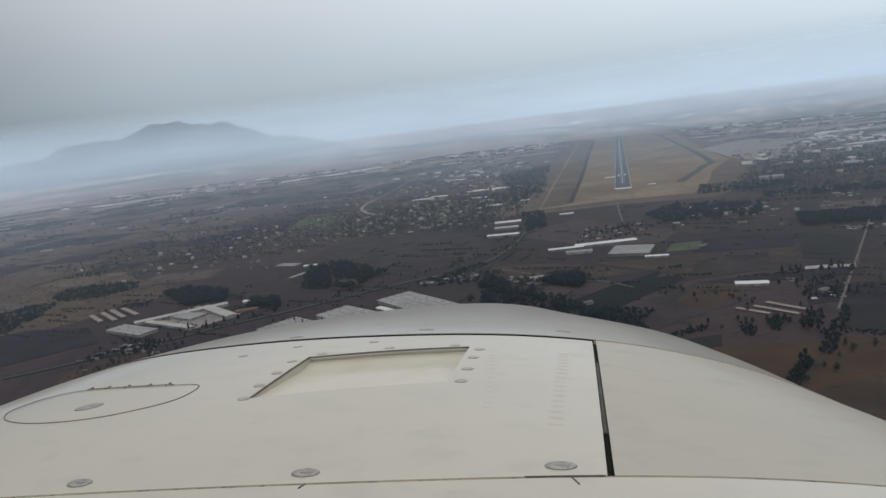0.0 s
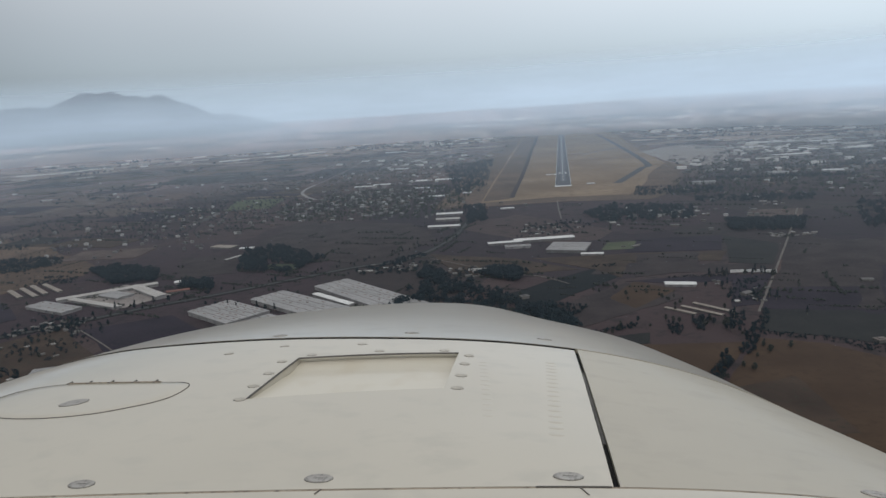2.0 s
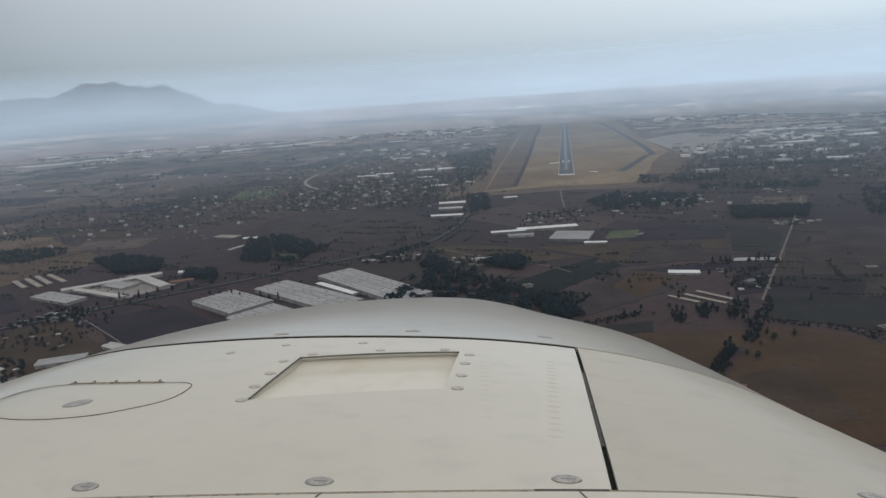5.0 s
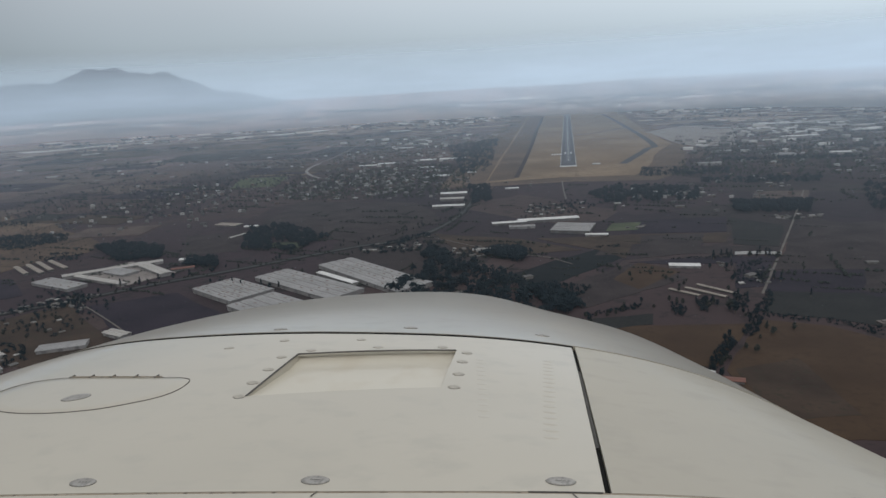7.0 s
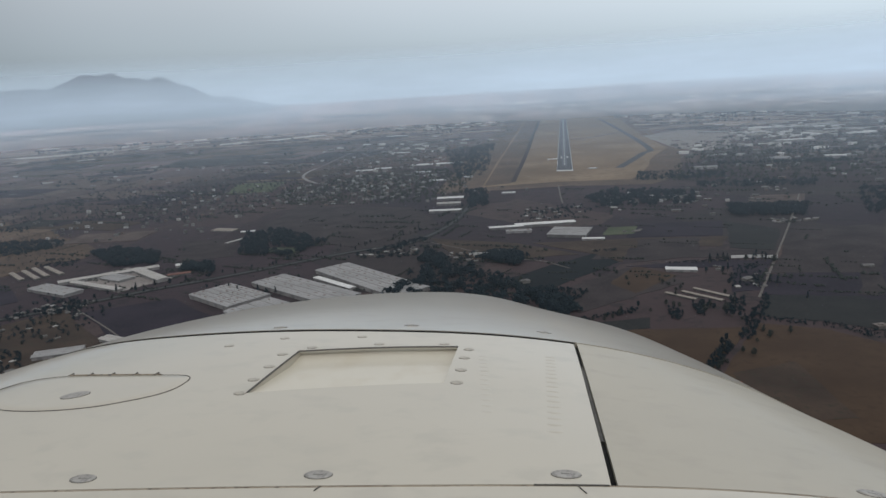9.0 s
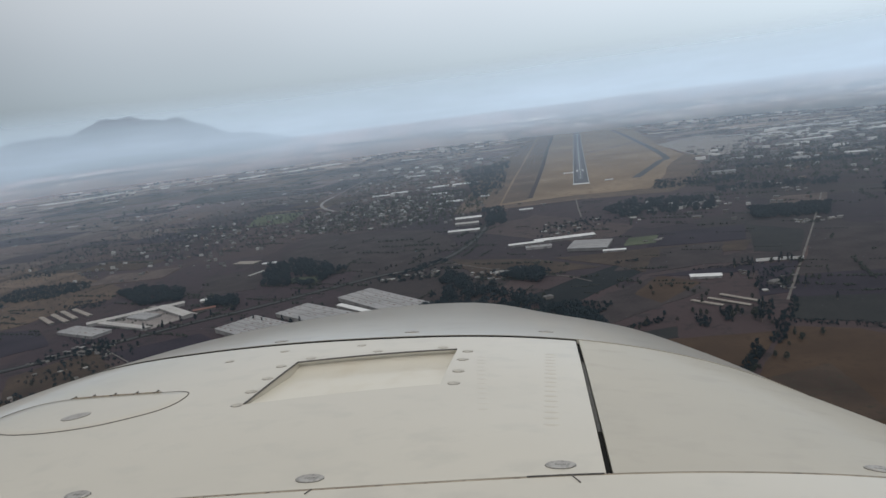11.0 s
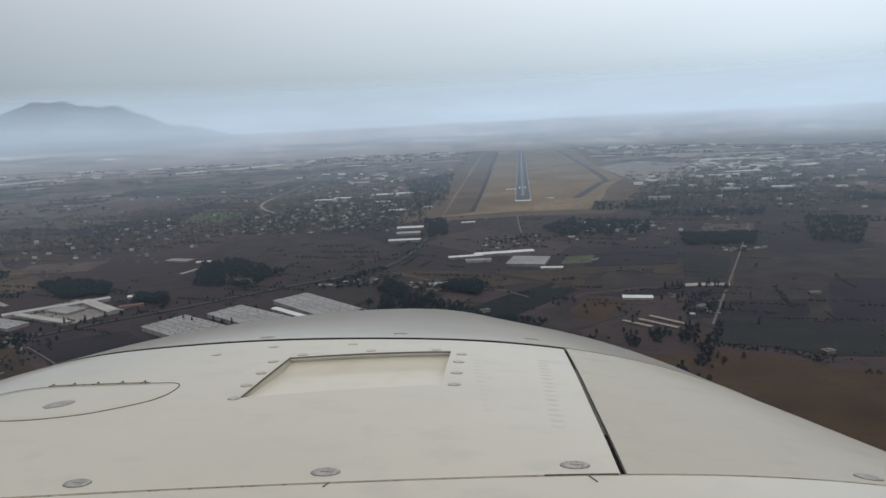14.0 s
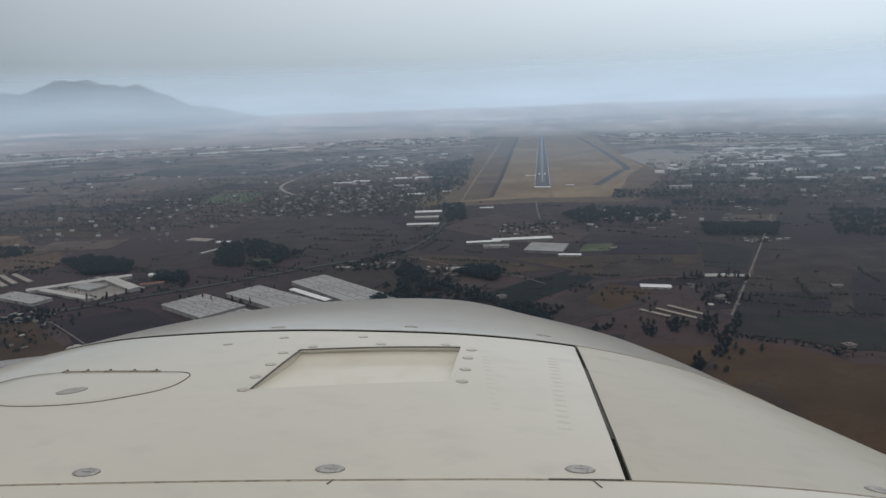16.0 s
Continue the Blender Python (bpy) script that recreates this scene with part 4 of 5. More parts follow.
def clump(v, f, x, y, z, r, q):
    b = len(v)
    j = lambda: q.uniform(0.6, 1.25) * r
    v += [(x + j(), y + q.uniform(-.3, .3) * r, z), (x - j(), y + q.uniform(-.3, .3) * r, z), (x, y + j(), z + q.uniform(-.3, .3) * r), (x, y - j(), z), (x + q.uniform(-.3, .3) * r, y, z + j()), (x, y, z - j() * 0.7)]
    f += [(b + p, b + s, b + t) for p, s, t in OCT_F]


def far_town():
    """Roofs too far off to tell apart."""
    r = random.Random(5)
    v, f, nv, nf = [], [], [], []
    zones = [((500, 1750), 420, 260, 130, 9, 22), ((900, 2300), 500, 300, 190, 12, 26), ((1500, 3300), 900, 500, 320, 22, 70), ((300, 3700), 700, 300, 140, 22, 60),
             ((-500, 3600), 600, 350, 60, 18, 50), ((-1200, 3500), 700, 400, 26, 22, 60), ((-1900, 3000), 500, 400, 10, 20, 50), ((-800, 1700), 400, 260, 60, 5, 10),
             ((2000, 3000), 700, 500, 180, 20, 60), ((-500, 2200), 300, 300, 90, 10, 26), ((-330, 1300), 190, 260, 390, 5, 10), ((630, 2040), 190, 170, 110, 8, 18), ((-720, 1120), 300, 240, 60, 4, 8), ((-600, 1150), 260, 220, 80, 5, 10), ((-480, 1750), 260, 300, 160, 7, 14), ((430, 1450), 260, 330, 110, 6, 14), ((150, 1020), 120, 90, 40, 5, 9), ((-640, 900), 200, 120, 45, 4, 8)]
    for (cx, cy), sx, sy, n, a, b in zones:
        for _ in range(n):
            x, y = r.gauss(cx, sx / 2), r.gauss(cy, sy / 2)
            if -240 < x < 270 and 1200 < y < 4250 or y < 780 or -430 < x < -150 and y < 1060:
                continue
            L, W, h = r.uniform(a, b), r.uniform(a * 0.6, b * 0.6), r.uniform(2.4, 4.5) * (1.0 if b < 15 else 1.6)
            z, q = far_rise(x, y), r.uniform(-0.3, 0.3)
            if math.hypot(x - EYE.x, y - EYE.y) > 4600 or on_road(x, y):
                continue
            tv, tf = (nv, nf) if b < 15 else (v, f)
            if b < 15:
                L, W = 0.8 * L, 0.8 * W
            s = len(tv)
            box(tv, tf, -L / 2, L / 2, -W / 2, W / 2, -3, h)
            for i in range(s, len(tv)):
                px, py, pz = tv[i]
                tv[i] = (x + px * math.cos(q) - py * math.sin(q), y + px * math.sin(q) + py * math.cos(q), z + pz)
    # low sheds, pale plots and woods on the climbing rim of the plain
    pv, pf, wv, wf, gv, gf = [], [], [], [], [], []
    for k in range(3600):
        a, d = radians(r.uniform(-48, 36)), 4570 - 2900 * r.random() ** 1.5
        x, y = EYE.x + d * math.sin(a), EYE.y + d * math.cos(a)
        if -360 < x < 380 and d < 3960 or (x > -620 and d < 2600):
            continue
        z = far_rise(x, y)
        if a < -0.2 and (k % 4 in (1, 2) and k % 5 or k % 4 == 0 and d < 3000):
            continue
        if k % 4 == 3:
            if k % 8 == 3 or a < -0.2 and k % 16 == 7:
                continue
            for _ in range(9):
                t = r.gauss(0, 55)
                clump(wv, wf, x + t * math.cos(a), y - t * math.sin(a), z + 2, r.uniform(4, 12) * d / 4200, r)
            continue
        if k % 4 == 0 and d < 2100 or k % 4 == 2 and k % 3 and d < 3600:
            continue
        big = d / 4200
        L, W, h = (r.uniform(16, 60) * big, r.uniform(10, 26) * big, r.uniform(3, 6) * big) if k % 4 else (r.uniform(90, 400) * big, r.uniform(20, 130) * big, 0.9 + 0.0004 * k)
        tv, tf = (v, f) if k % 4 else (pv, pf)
        # these sheds get the film's brighter colour, lifted to show through the haze
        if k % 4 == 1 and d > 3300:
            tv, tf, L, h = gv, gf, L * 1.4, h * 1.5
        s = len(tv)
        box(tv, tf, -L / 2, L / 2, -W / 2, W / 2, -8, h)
        for i in range(s, len(tv)):
            px, py, pz = tv[i]
            tv[i] = (x + px * math.cos(a) + py * math.sin(a), y - px * math.sin(a) + py * math.cos(a), z + pz)
    tagged(new("village_roofs", mesh_of("village_roofs", nv, nf, M["village_roofs"])), "small roofs packed between the trees of the villages", "village", kind="stuff")
    tagged(new("far_plots", mesh_of("far_plots", pv, pf, M["pale_plot"])), "pale plots streaking the distant plain, colour lightened for haze", "fields", kind="stuff")
    tagged(new("far_sheds", mesh_of("far_sheds", gv, gf, M["plastic"])), "bright sheds at the far rim of the plain", "sheds", kind="stuff")
    tagged(new("far_woods", mesh_of("far_woods", wv, wf, M["leaf"])), "dark strips of distant woods on the plain", "trees", kind="stuff")
    tagged(new("far_town", mesh_of("far_town", v, f, M["town_far"])), "scattered pale roofs of distant towns on the plain", "town", kind="stuff")


far_town()


# ---------------------------------------------------------------- trees
def crown(v, f, x, y, h, w, count, q, tall):
    """Leaf clumps round the stem, denser inside, with gaps and an uneven edge."""
    for _ in range(count):
        a, u = q.uniform(0, 6.283), q.random()
        zz = 0.28 + 0.72 * u
        spread = (1.05 - u) ** 0.6 if tall else math.sin(math.pi * (0.12 + 0.8 * u)) ** 0.7
        d = w / 2 * spread * q.uniform(0.25, 1.0)
        clump(v, f, x + d * math.cos(a), y + d * math.sin(a), h * zz, w * q.uniform(0.085, 0.16), q)


def stem(v, f, x, y, h, r0, sides=6):
    b = len(v)
    for k, (z, r) in enumerate(((-0.4, r0 * 1.4), (h * 0.25, r0), (h * 0.8, r0 * 0.35))):
        v += [(x + r * math.cos(6.283 * i / sides), y + r * math.sin(6.283 * i / sides), z) for i in range(sides)]
    for k in range(2):
        for i in range(sides):
            p, s = b + k * sides + i, b + k * sides + (i + 1) % sides
            f.append((p, s, s + sides, p + sides))


def limb(v, f, a, b, r):
    s = len(v)
    for p, k in ((a, 1.0), (b, 0.35)):
        v += [(p[0] + r * k * math.cos(2.094 * i), p[1] + r * k * math.sin(2.094 * i), p[2]) for i in range(3)]
    f += [(s + i, s + (i + 1) % 3, s + 3 + (i + 1) % 3, s + 3 + i) for i in range(3)]


def tree_kind(h, w, count, seed, leaf, tall, label):
    q = random.Random(seed)
    ob = new("tree")
    v, f = [], []
    stem(v, f, 0, 0, h, 0.045 * h ** 0.8 + 0.05)
    for k in range(5):
        a, z = 1.257 * k + q.uniform(-.3, .3), h * q.uniform(0.3, 0.6)
        limb(v, f, (0, 0, z), (w * 0.34 * math.cos(a), w * 0.34 * math.sin(a), z + h * 0.16), 0.12)
    part("trunk", mesh_of("trunk", v, f, M["bark"]), ob)
    v, f = [], []
    crown(v, f, 0, 0, h, w, count, q, tall)
    part("crown", mesh_of("crown", v, f, leaf), ob)
    return tagged(ob, label, "tree", "trees along fields and roads")


TREES = [tree_kind(9, 5.5, 110, 1, M["leaf"], False, "dark green broad tree on the plain"),
         tree_kind(12, 4.2, 110, 2, M["leaf"], True, "tall dark conifer on the plain"),
         tree_kind(8, 6, 90, 3, M["leaf_dry"], False, "dusty half-bare tree beside a field"),
         tree_kind(6, 4.5, 70, 4, M["leaf_dry"], False, "low dry tree beside a field")]
for i, (k, p) in enumerate(zip(TREES, ((120, 500), (126, 520), (118, 508), (104, 512)))):
    k.matrix_basis = pose(*p, 0, 0, 0, 40 * i)


def tree_row(a, b, count, seed, spread, kinds, size=(0.45, 0.75)):
    q = random.Random(seed)
    for i in range(count):
        u = (i + q.uniform(-0.4, 0.4)) / max(count - 1, 1)
        t = copy_thing(q.choice([TREES[k] for k in kinds]), pose(a[0] + (b[0] - a[0]) * u + q.gauss(0, spread), a[1] + (b[1] - a[1]) * u + q.gauss(0, spread), 0, 0, 0, q.uniform(0, 360)))
        t.scale = [0.8 * q.uniform(*size)] * 3


tree_row((88, 392), (106, 448), 14, 31, 2.0, (0, 2, 3))
tree_row((118, 520), (134, 462), 12, 32, 4.0, (1, 0, 2))
tree_row((78, 520), (112, 525), 10, 33, 4.0, (1, 0, 2))
tree_row((130, 620), (180, 570), 12, 34, 14.0, (0, 1, 0), (0.6, 0.9))
tree_row((135, 660), (195, 660), 14, 35, 4.0, (1, 2), (0.7, 1.0))
tree_row((-440, 530), (-240, 730), 36, 36, 7.0, (0, 2, 3))
tree_row((-240, 735), (-140, 880), 24, 37, 8.0, (0, 1, 2))
tree_row((-145, 880), (-130, 1150), 22, 38, 8.0, (0, 1, 2))
tree_row((30, 640), (110, 560), 22, 39, 9.0, (2, 3))
tree_row((15, 480), (60, 520), 14, 40, 5.0, (0, 2, 3))
tree_row((-420, 525), (-400, 395), 14, 41, 14.0, (0, 2, 3))
tree_row((-330, 585), (-250, 560), 10, 42, 3.0, (0, 1, 2), (0.6, 0.9))
tree_row((-420, 566), (-370, 600), 7, 43, 4.0, (1, 0), (0.6, 0.9))
tree_row((110, 430), (150, 470), 6, 44, 5.0, (2, 3), (0.6, 0.9))


CLEARING = [(-340, 728), (-338, 752), (-303, 748), (-297, 722)]
field(CLEARING, M["green_dull"], "dull green clearing inside the grove")


def grove(name, poly, count, h, seed, label, clumps=24, leaf="leaf"):
    q = random.Random(seed)
    v, f = [], []
    for x, y in scatter(poly, count, q):
        if in_poly(x, y, CLEARING) or on_road(x, y, 22):
            continue
        hh = 0.72 * q.uniform(*h)
        stem(v, f, x, y, hh, 0.25, 3)
        crown(v, f, x, y, hh, hh * q.uniform(1.1, 1.5), clumps, q, q.random() < 0.25)
    tagged(new(name, mesh_of(name, v, f, M[leaf])), label, "trees", kind="stuff")


grove("grove", [(-364, 717), (-411, 840), (-371, 861), (-277, 775), (-294, 707)], 360, (6, 9), 51, "dense dark grove beside a brown field")
grove("grove", [(-566, 736), (-544, 761), (-472, 734), (-444, 682), (-489, 669)], 255, (6, 9), 52, "dense dark oval grove of conifers")
grove("grove", [(-395, 648), (-403, 672), (-368, 672), (-353, 636)], 75, (7, 10), 53, "small dark grove beside a white house")
grove("woods", [(-150, 512), (-140, 628), (-87, 650), (-18, 555), (-3, 496), (-62, 480), (-130, 470)], 280, (7, 12), 54, "dark woods below the warehouses")
grove("grove", [(-79, 673), (-64, 703), (-33, 685), (-42, 650)], 90, (8, 11), 55, "small dark grove on a field edge")
grove("grove", [(-144, 674), (-139, 712), (-111, 673), (-114, 639)], 60, (7, 10), 56, "clump of dark trees among houses")
grove("tree_belt", [(36, 1043), (83, 1124), (197, 1079), (179, 978), (57, 966)], 345, (6, 9.5), 57, "long dark tree belt before the airfield")
grove("tree_belt", [(217, 951), (315, 951), (286, 868), (205, 879)], 285, (6, 9.5), 58, "long dark tree belt behind small houses")
grove("tree_belt", [(425, 1074), (500, 1044), (403, 859), (350, 868)], 195, (6, 9.5), 59, "dark tree belt between fields")
grove("woods", [(-336, 1968), (-211, 2226), (-152, 1395), (-193, 1313)], 390, (9, 14), 60, "dark woods along the airfield boundary", 12)
grove("grove", [(-166, 1169), (-128, 1179), (-107, 1007), (-132, 985)], 135, (6, 9), 61, "dark grove beside the white halls")
grove("grove", [(-30, 560), (-5, 566), (14, 512), (0, 496)], 90, (7, 10), 62, "dark trees at the edge of a field")
for k, (poly, count, h, label) in enumerate((
        ([(139, 502), (138, 493), (174, 480), (201, 456), (208, 470), (184, 488)], 120, (2.5, 4.5), "dark green hedge curving between fields"),
        ([(15, 497), (15, 489), (56, 510), (57, 520)], 70, (3, 5), "dark hedge at the end of a field"),
        ([(-25, 543), (-14, 578), (22, 568), (21, 553), (6, 534), (-18, 525)], 170, (4, 7), "small dark wood beside a field"),
        ([(115, 459), (120, 453), (152, 526), (159, 557), (145, 534)], 110, (4, 7), "dark row of trees at the end of the dirt road"),
        ([(80, 398), (86, 398), (106, 437), (108, 455), (99, 441)], 80, (4, 7), "dark row of trees leading to a red shed"),
        ([(76, 494), (79, 522), (89, 516), (86, 494)], 30, (4, 7), "dark clump of trees on brown ground"),
        ([(96, 502), (101, 535), (107, 535), (102, 502)], 26, (4, 8), "dark clump of trees below the poultry sheds"),
        ([(121, 511), (128, 545), (139, 545), (132, 511)], 40, (4, 7), "dark clump of trees beside the dirt road"),
        ([(136, 575), (152, 645), (180, 650), (160, 575)], 110, (3, 6), "dark trees filling a farmyard"),
        ([(99, 659), (97, 652), (162, 660), (164, 666)], 60, (2.5, 4), "low dark hedge behind the white barn"),
        ([(30, 700), (33, 712), (60, 716), (56, 704)], 30, (3, 5), "dark hedge corner between fields"))):
    grove("hedge", poly, count, (0.56 * h[0], 0.56 * h[1]), 90 + k, label, 20)
for k, poly in enumerate(([(128, 1223), (142, 1330), (290, 1300), (272, 1222)], [(210, 1120), (216, 1170), (402, 1170), (373, 1100)], [(300, 1400), (310, 1450), (560, 1430), (550, 1380)], [(430, 1560), (450, 1620), (800, 1600), (780, 1540)], [(560, 1240), (590, 1330), (760, 1300), (700, 1220)])):
    grove("tree_belt", poly, 190, (6, 9), 110 + k, "long dark belt of trees at the edge of the town", 14)
grove("grove", [(-760, 750), (-775, 805), (-735, 822), (-668, 820), (-642, 780), (-668, 735), (-710, 728)], 420, (4, 6.5), 68, "dark wood on the dry scrubland", 16)
grove("grove", [(-770, 650), (-760, 708), (-715, 716), (-680, 650), (-668, 600), (-710, 590)], 360, (4, 6.5), 69, "dark wood at the edge of the scrubland", 16)
grove("grove", [(-610, 690), (-600, 716), (-560, 706), (-545, 680), (-575, 668)], 70, (3, 5), 70, "dark copse beside the farm sheds", 14)
grove("grove", [(-880, 880), (-850, 930), (-800, 925), (-790, 890)], 70, (3, 6), 71, "thin dark copse on the scrubland", 14)
grove("hedge", [(-1000, 900), (-930, 985), (-700, 845), (-590, 760), (-580, 690), (-650, 570), (-740, 570), (-900, 720)], 330, (1.5, 3.6), 72, "dark bushes scattered over the scrubland", 12)
grove("hedge", [(-447, 444), (-479, 522), (-501, 580), (-398, 533), (-376, 496), (-377, 437)], 120, (2.5, 5), 73, "dark trees between the houses of a hamlet", 16)
grove("hedge", [(-475, 490), (-455, 540), (-415, 550), (-420, 510)], 70, (3, 5), 121, "dark bushes between small farmhouses")
grove("hedge", [(-425, 372), (-430, 425), (-385, 420), (-355, 385)], 50, (3, 5), 122, "dark bushes round farm buildings")
grove("hedge", [(-230, 690), (-200, 750), (-130, 745), (-160, 690)], 80, (3, 5), 123, "dark bushes among small houses")
grove("hedge", [(-135, 655), (-140, 700), (-60, 720), (-45, 690), (-80, 665)], 60, (3, 5), 124, "dark bushes round a few houses")
grove("hedge", [(-60, 870), (0, 890), (55, 960), (20, 1000), (-50, 960)], 90, (3, 5), 125, "dark trees among houses before the airfield")
grove("hedge", [(-205, 735), (-165, 790), (-150, 780), (-190, 728)], 60, (3, 5), 126, "dark trees along the highway")
grove("woods", [(180, 1200), (200, 1330), (330, 1740), (720, 1760), (640, 1240), (430, 1150)], 930, (6, 10), 63, "dark green trees scattered through the town", 10, "leaf_green")
grove("woods", [(-480, 1070), (-560, 1374), (-320, 1540), (-180, 1500), (-165, 1110), (-232, 1050)], 1350, (5, 8), 64, "dark green trees scattered through the village", 10, "leaf_green")


grove("woods", [(-980, 950), (-1000, 1420), (-560, 1420), (-480, 1060), (-560, 930)], 780, (4, 8), 65, "dark trees scattered round the outlying houses", 9)
grove("woods", [(-900, 1420), (-700, 2300), (-330, 2200), (-320, 1560), (-560, 1400)], 720, (5, 9), 66, "green tree clumps over the fields beyond the village", 8, "leaf_green")
grove("woods", [(280, 1750), (420, 2050), (1000, 2300), (900, 1750)], 450, (6, 10), 67, "dark trees between the airport and the town", 8)


def scrub():
    q = random.Random(77)
    v, f = [], []
    for _ in range(2000):
        a, r = radians(q.uniform(-52, 36)), 330 * 10 ** q.uniform(0.15, 0.98)
        x, y = EYE.x + r * math.sin(a), EYE.y + r * math.cos(a)
        if -230 < x < 260 and y > 1215 or (x > -100 and y < 900 and q.random() < 0.45) or y < (560 if x < 60 else 400):
            continue
        if noise.noise(Vector((x * 0.004, y * 0.004, 4))) < -0.1:
            continue
        if on_road(x, y, 40):
            continue
        s = q.uniform(0.7, 1.6) * (1 + r / 1500)
        turn = radians(q.choice((-14, -14, -14, 76)) + q.gauss(0, 5))
        for k in range(q.choice((1, 2, 5, 9, 16, 24))):
            d = k * s * 1.3 + q.gauss(0, s * 0.4)
            clump(v, f, x + d * math.cos(turn) + q.gauss(0, s * 0.5), y + d * math.sin(turn) + q.gauss(0, s * 0.5), s * 0.45, s * q.uniform(0.5, 1.0), q)
    tagged(new("scrub", mesh_of("scrub", v, f, M["leaf_dry"])), "scattered dry bushes and hedges over the plain", "bushes", kind="stuff")


scrub()


# ---------------------------------------------------------------- aircraft nose
COEF = ((0.2629, -0.0056, 0.146, 0.0715, 0.1449), (0.0592, 0.0428, 0.1167, 0.091, 0.02), (0.0691, -0.0279, -0.0657, -0.0081, 0.0515),
        (-0.0056, 0.0371, -0.0048, 0.0164, -0.0012), (-0.0091, -0.0033, 0.0269, 0.0109, 0.0137))
XL, XR, Y0, Y1 = -1.3, 0.78, 0.30, 2.3


def skin(x, y):
    """Height of the nose skin in the aircraft's own axes (y ahead, z up, eye at the origin)."""
    s, d = y - 1.12, x + 0.24
    z = -sum(c * s ** i * d ** j for i, row in enumerate(COEF) for j, c in enumerate(row))
    z += 0.0022 * noise.noise(Vector((x * 3.2, y * 4.5, 2.7)))
    if s > 0:
        z += (0.028 * (x + 0.2) - 0.008) * (s / 0.8) ** 2
    ahead = y - front_seam(x)
    if ahead > 0:
        z -= 0.04 * ahead * ahead * math.exp(-((x - 0.12) / 0.18) ** 2)
    return z - (1.6 * (y - 1.95) ** 2 if y > 1.95 else 0.0)


PINCH = 0.4


def pinch(x, y):
    return 1 / (1 + PINCH * (min(y, front_seam(x)) - 0.55))


def drawn(x, y, z):
    """Nose points drawn towards the eye along sight lines to fit the view, up to the front seam; the cone beyond falls
    away.
    """
    k = pinch(x, y)
    return Vector((x * k, y * k, z * k))


def front_seam(x):
    d = x + 0.15
    return 1.128 + 0.03 * d + (0.22 if d < 0 else 0.05) * d * d


def rear_seam(x):
    return 0.541 + 0.0645 * x + 0.0925 * x * x


def side_seam(y):
    return 0.0785 + 0.022 * (y - 0.549)


nose = tagged(place(new("aircraft_nose"), NOSE), "cream-white riveted aircraft nose with seams and fasteners, in flight", "aircraft")


def sheet(name, cols, rows, at, material, lift=0.0, holes=(), lip=0.008, label="", parent=None):
    """A skin panel with turned-down edges: at(u, v) gives x, y in plan; cols, rows: the u and v lines; holes: cells left open."""
    nc, nr = len(cols), len(rows)
    v, f = [], []
    for r in rows:
        for c in cols:
            x, y = at(c, r)
            v.append((x, y, skin(x, y) + lift))
    open_cells = set(holes)
    cell = lambda i, j: 0 <= i < nc - 1 and 0 <= j < nr - 1 and (i, j) not in open_cells
    low = {}

    def down(k):
        if k not in low:
            low[k] = len(v)
            x, y, z = v[k]
            v.append((x, y, z - lip))
        return low[k]

    for j in range(nr - 1):
        for i in range(nc - 1):
            if not cell(i, j):
                continue
            a = j * nc + i
            f.append((a, a + 1, a + nc + 1, a + nc))
            for ok, p, q in ((cell(i, j - 1), a, a + 1), (cell(i + 1, j), a + 1, a + nc + 1), (cell(i, j + 1), a + nc + 1, a + nc), (cell(i - 1, j), a + nc, a)):
                if not ok:
                    f.append((q, p, down(p), down(q)))
    me = mesh_of(name, v, f, material)
    ob = part(name, me, parent or nose, label)
    me.shade_smooth()
    me.set_sharp_from_angle(angle=radians(35))
    return ob


def lines(*knots):
    """Grid lines from (start, steps), (next, steps) ... to the last value."""
    out = []
    for (a, n), (b, _) in zip(knots, knots[1:]):
        out += [a + (b - a) * k / n for k in range(n)]
    return out + [knots[-1][0]]


GAP = 0.0062
lerp = lambda a, b, t: a + (b - a) * t
REC_L, REC_R, REC_A, REC_B = -0.334, -0.0955, 0.775, 0.974


def rec_y(x, y):
    """Lines across the recess run slightly skew, like its front edge."""
    return y + 0.185 * (x - REC_L)


# rear strip, two hatch panels, nose bowl
sheet("scuttle_panel", lines((XL, 60), (XR, 0)), lines((0, 14), (1, 0)), lambda u, v: (u, lerp(Y0, rear_seam(u) - 0.0018, v)), M["paint"])
sheet("nose_bowl", lines((XL, 110), (XR, 0)), lines((0, 60), (1, 0)), lambda u, v: (u, lerp(front_seam(u) + GAP, Y1, v ** 1.1)), M["paint_bowl_shaded"], 0.0015)

cols = lines((XL, 40), (REC_L, 14), (REC_R, 12), (1.0, 0))
rows = lines((0, 20), (1, 12), (2, 10), (3, 0))


def top_at(u, v):
    x = u if u <= REC_R else lerp(REC_R, side_seam(0.85) - 0.0028, (u - REC_R) / (1.0 - REC_R))
    if u > REC_R:
        k = (u - REC_R) / (1.0 - REC_R)
    a, b = rec_y(x, REC_A), rec_y(x, REC_B)
    if x < REC_L:
        a, b = REC_A + 0.02 * (x - REC_L), REC_B + 0.05 * (x - REC_L)
    y = lerp(rear_seam(x) + 0.0018, a, v) if v <= 1 else lerp(a, b, v - 1) if v <= 2 else lerp(b, front_seam(x) - GAP, v - 2)
    if u > REC_R:
        x = lerp(REC_R, side_seam(y) - 0.0028, k)
    return x, y


hole = [(i, j) for i in range(40, 54) for j in range(20, 32)]
sheet("hatch_panel", cols, rows, top_at, M["paint"], 0.0, hole, 0.003, "large cream hatch panel with a sunken step")


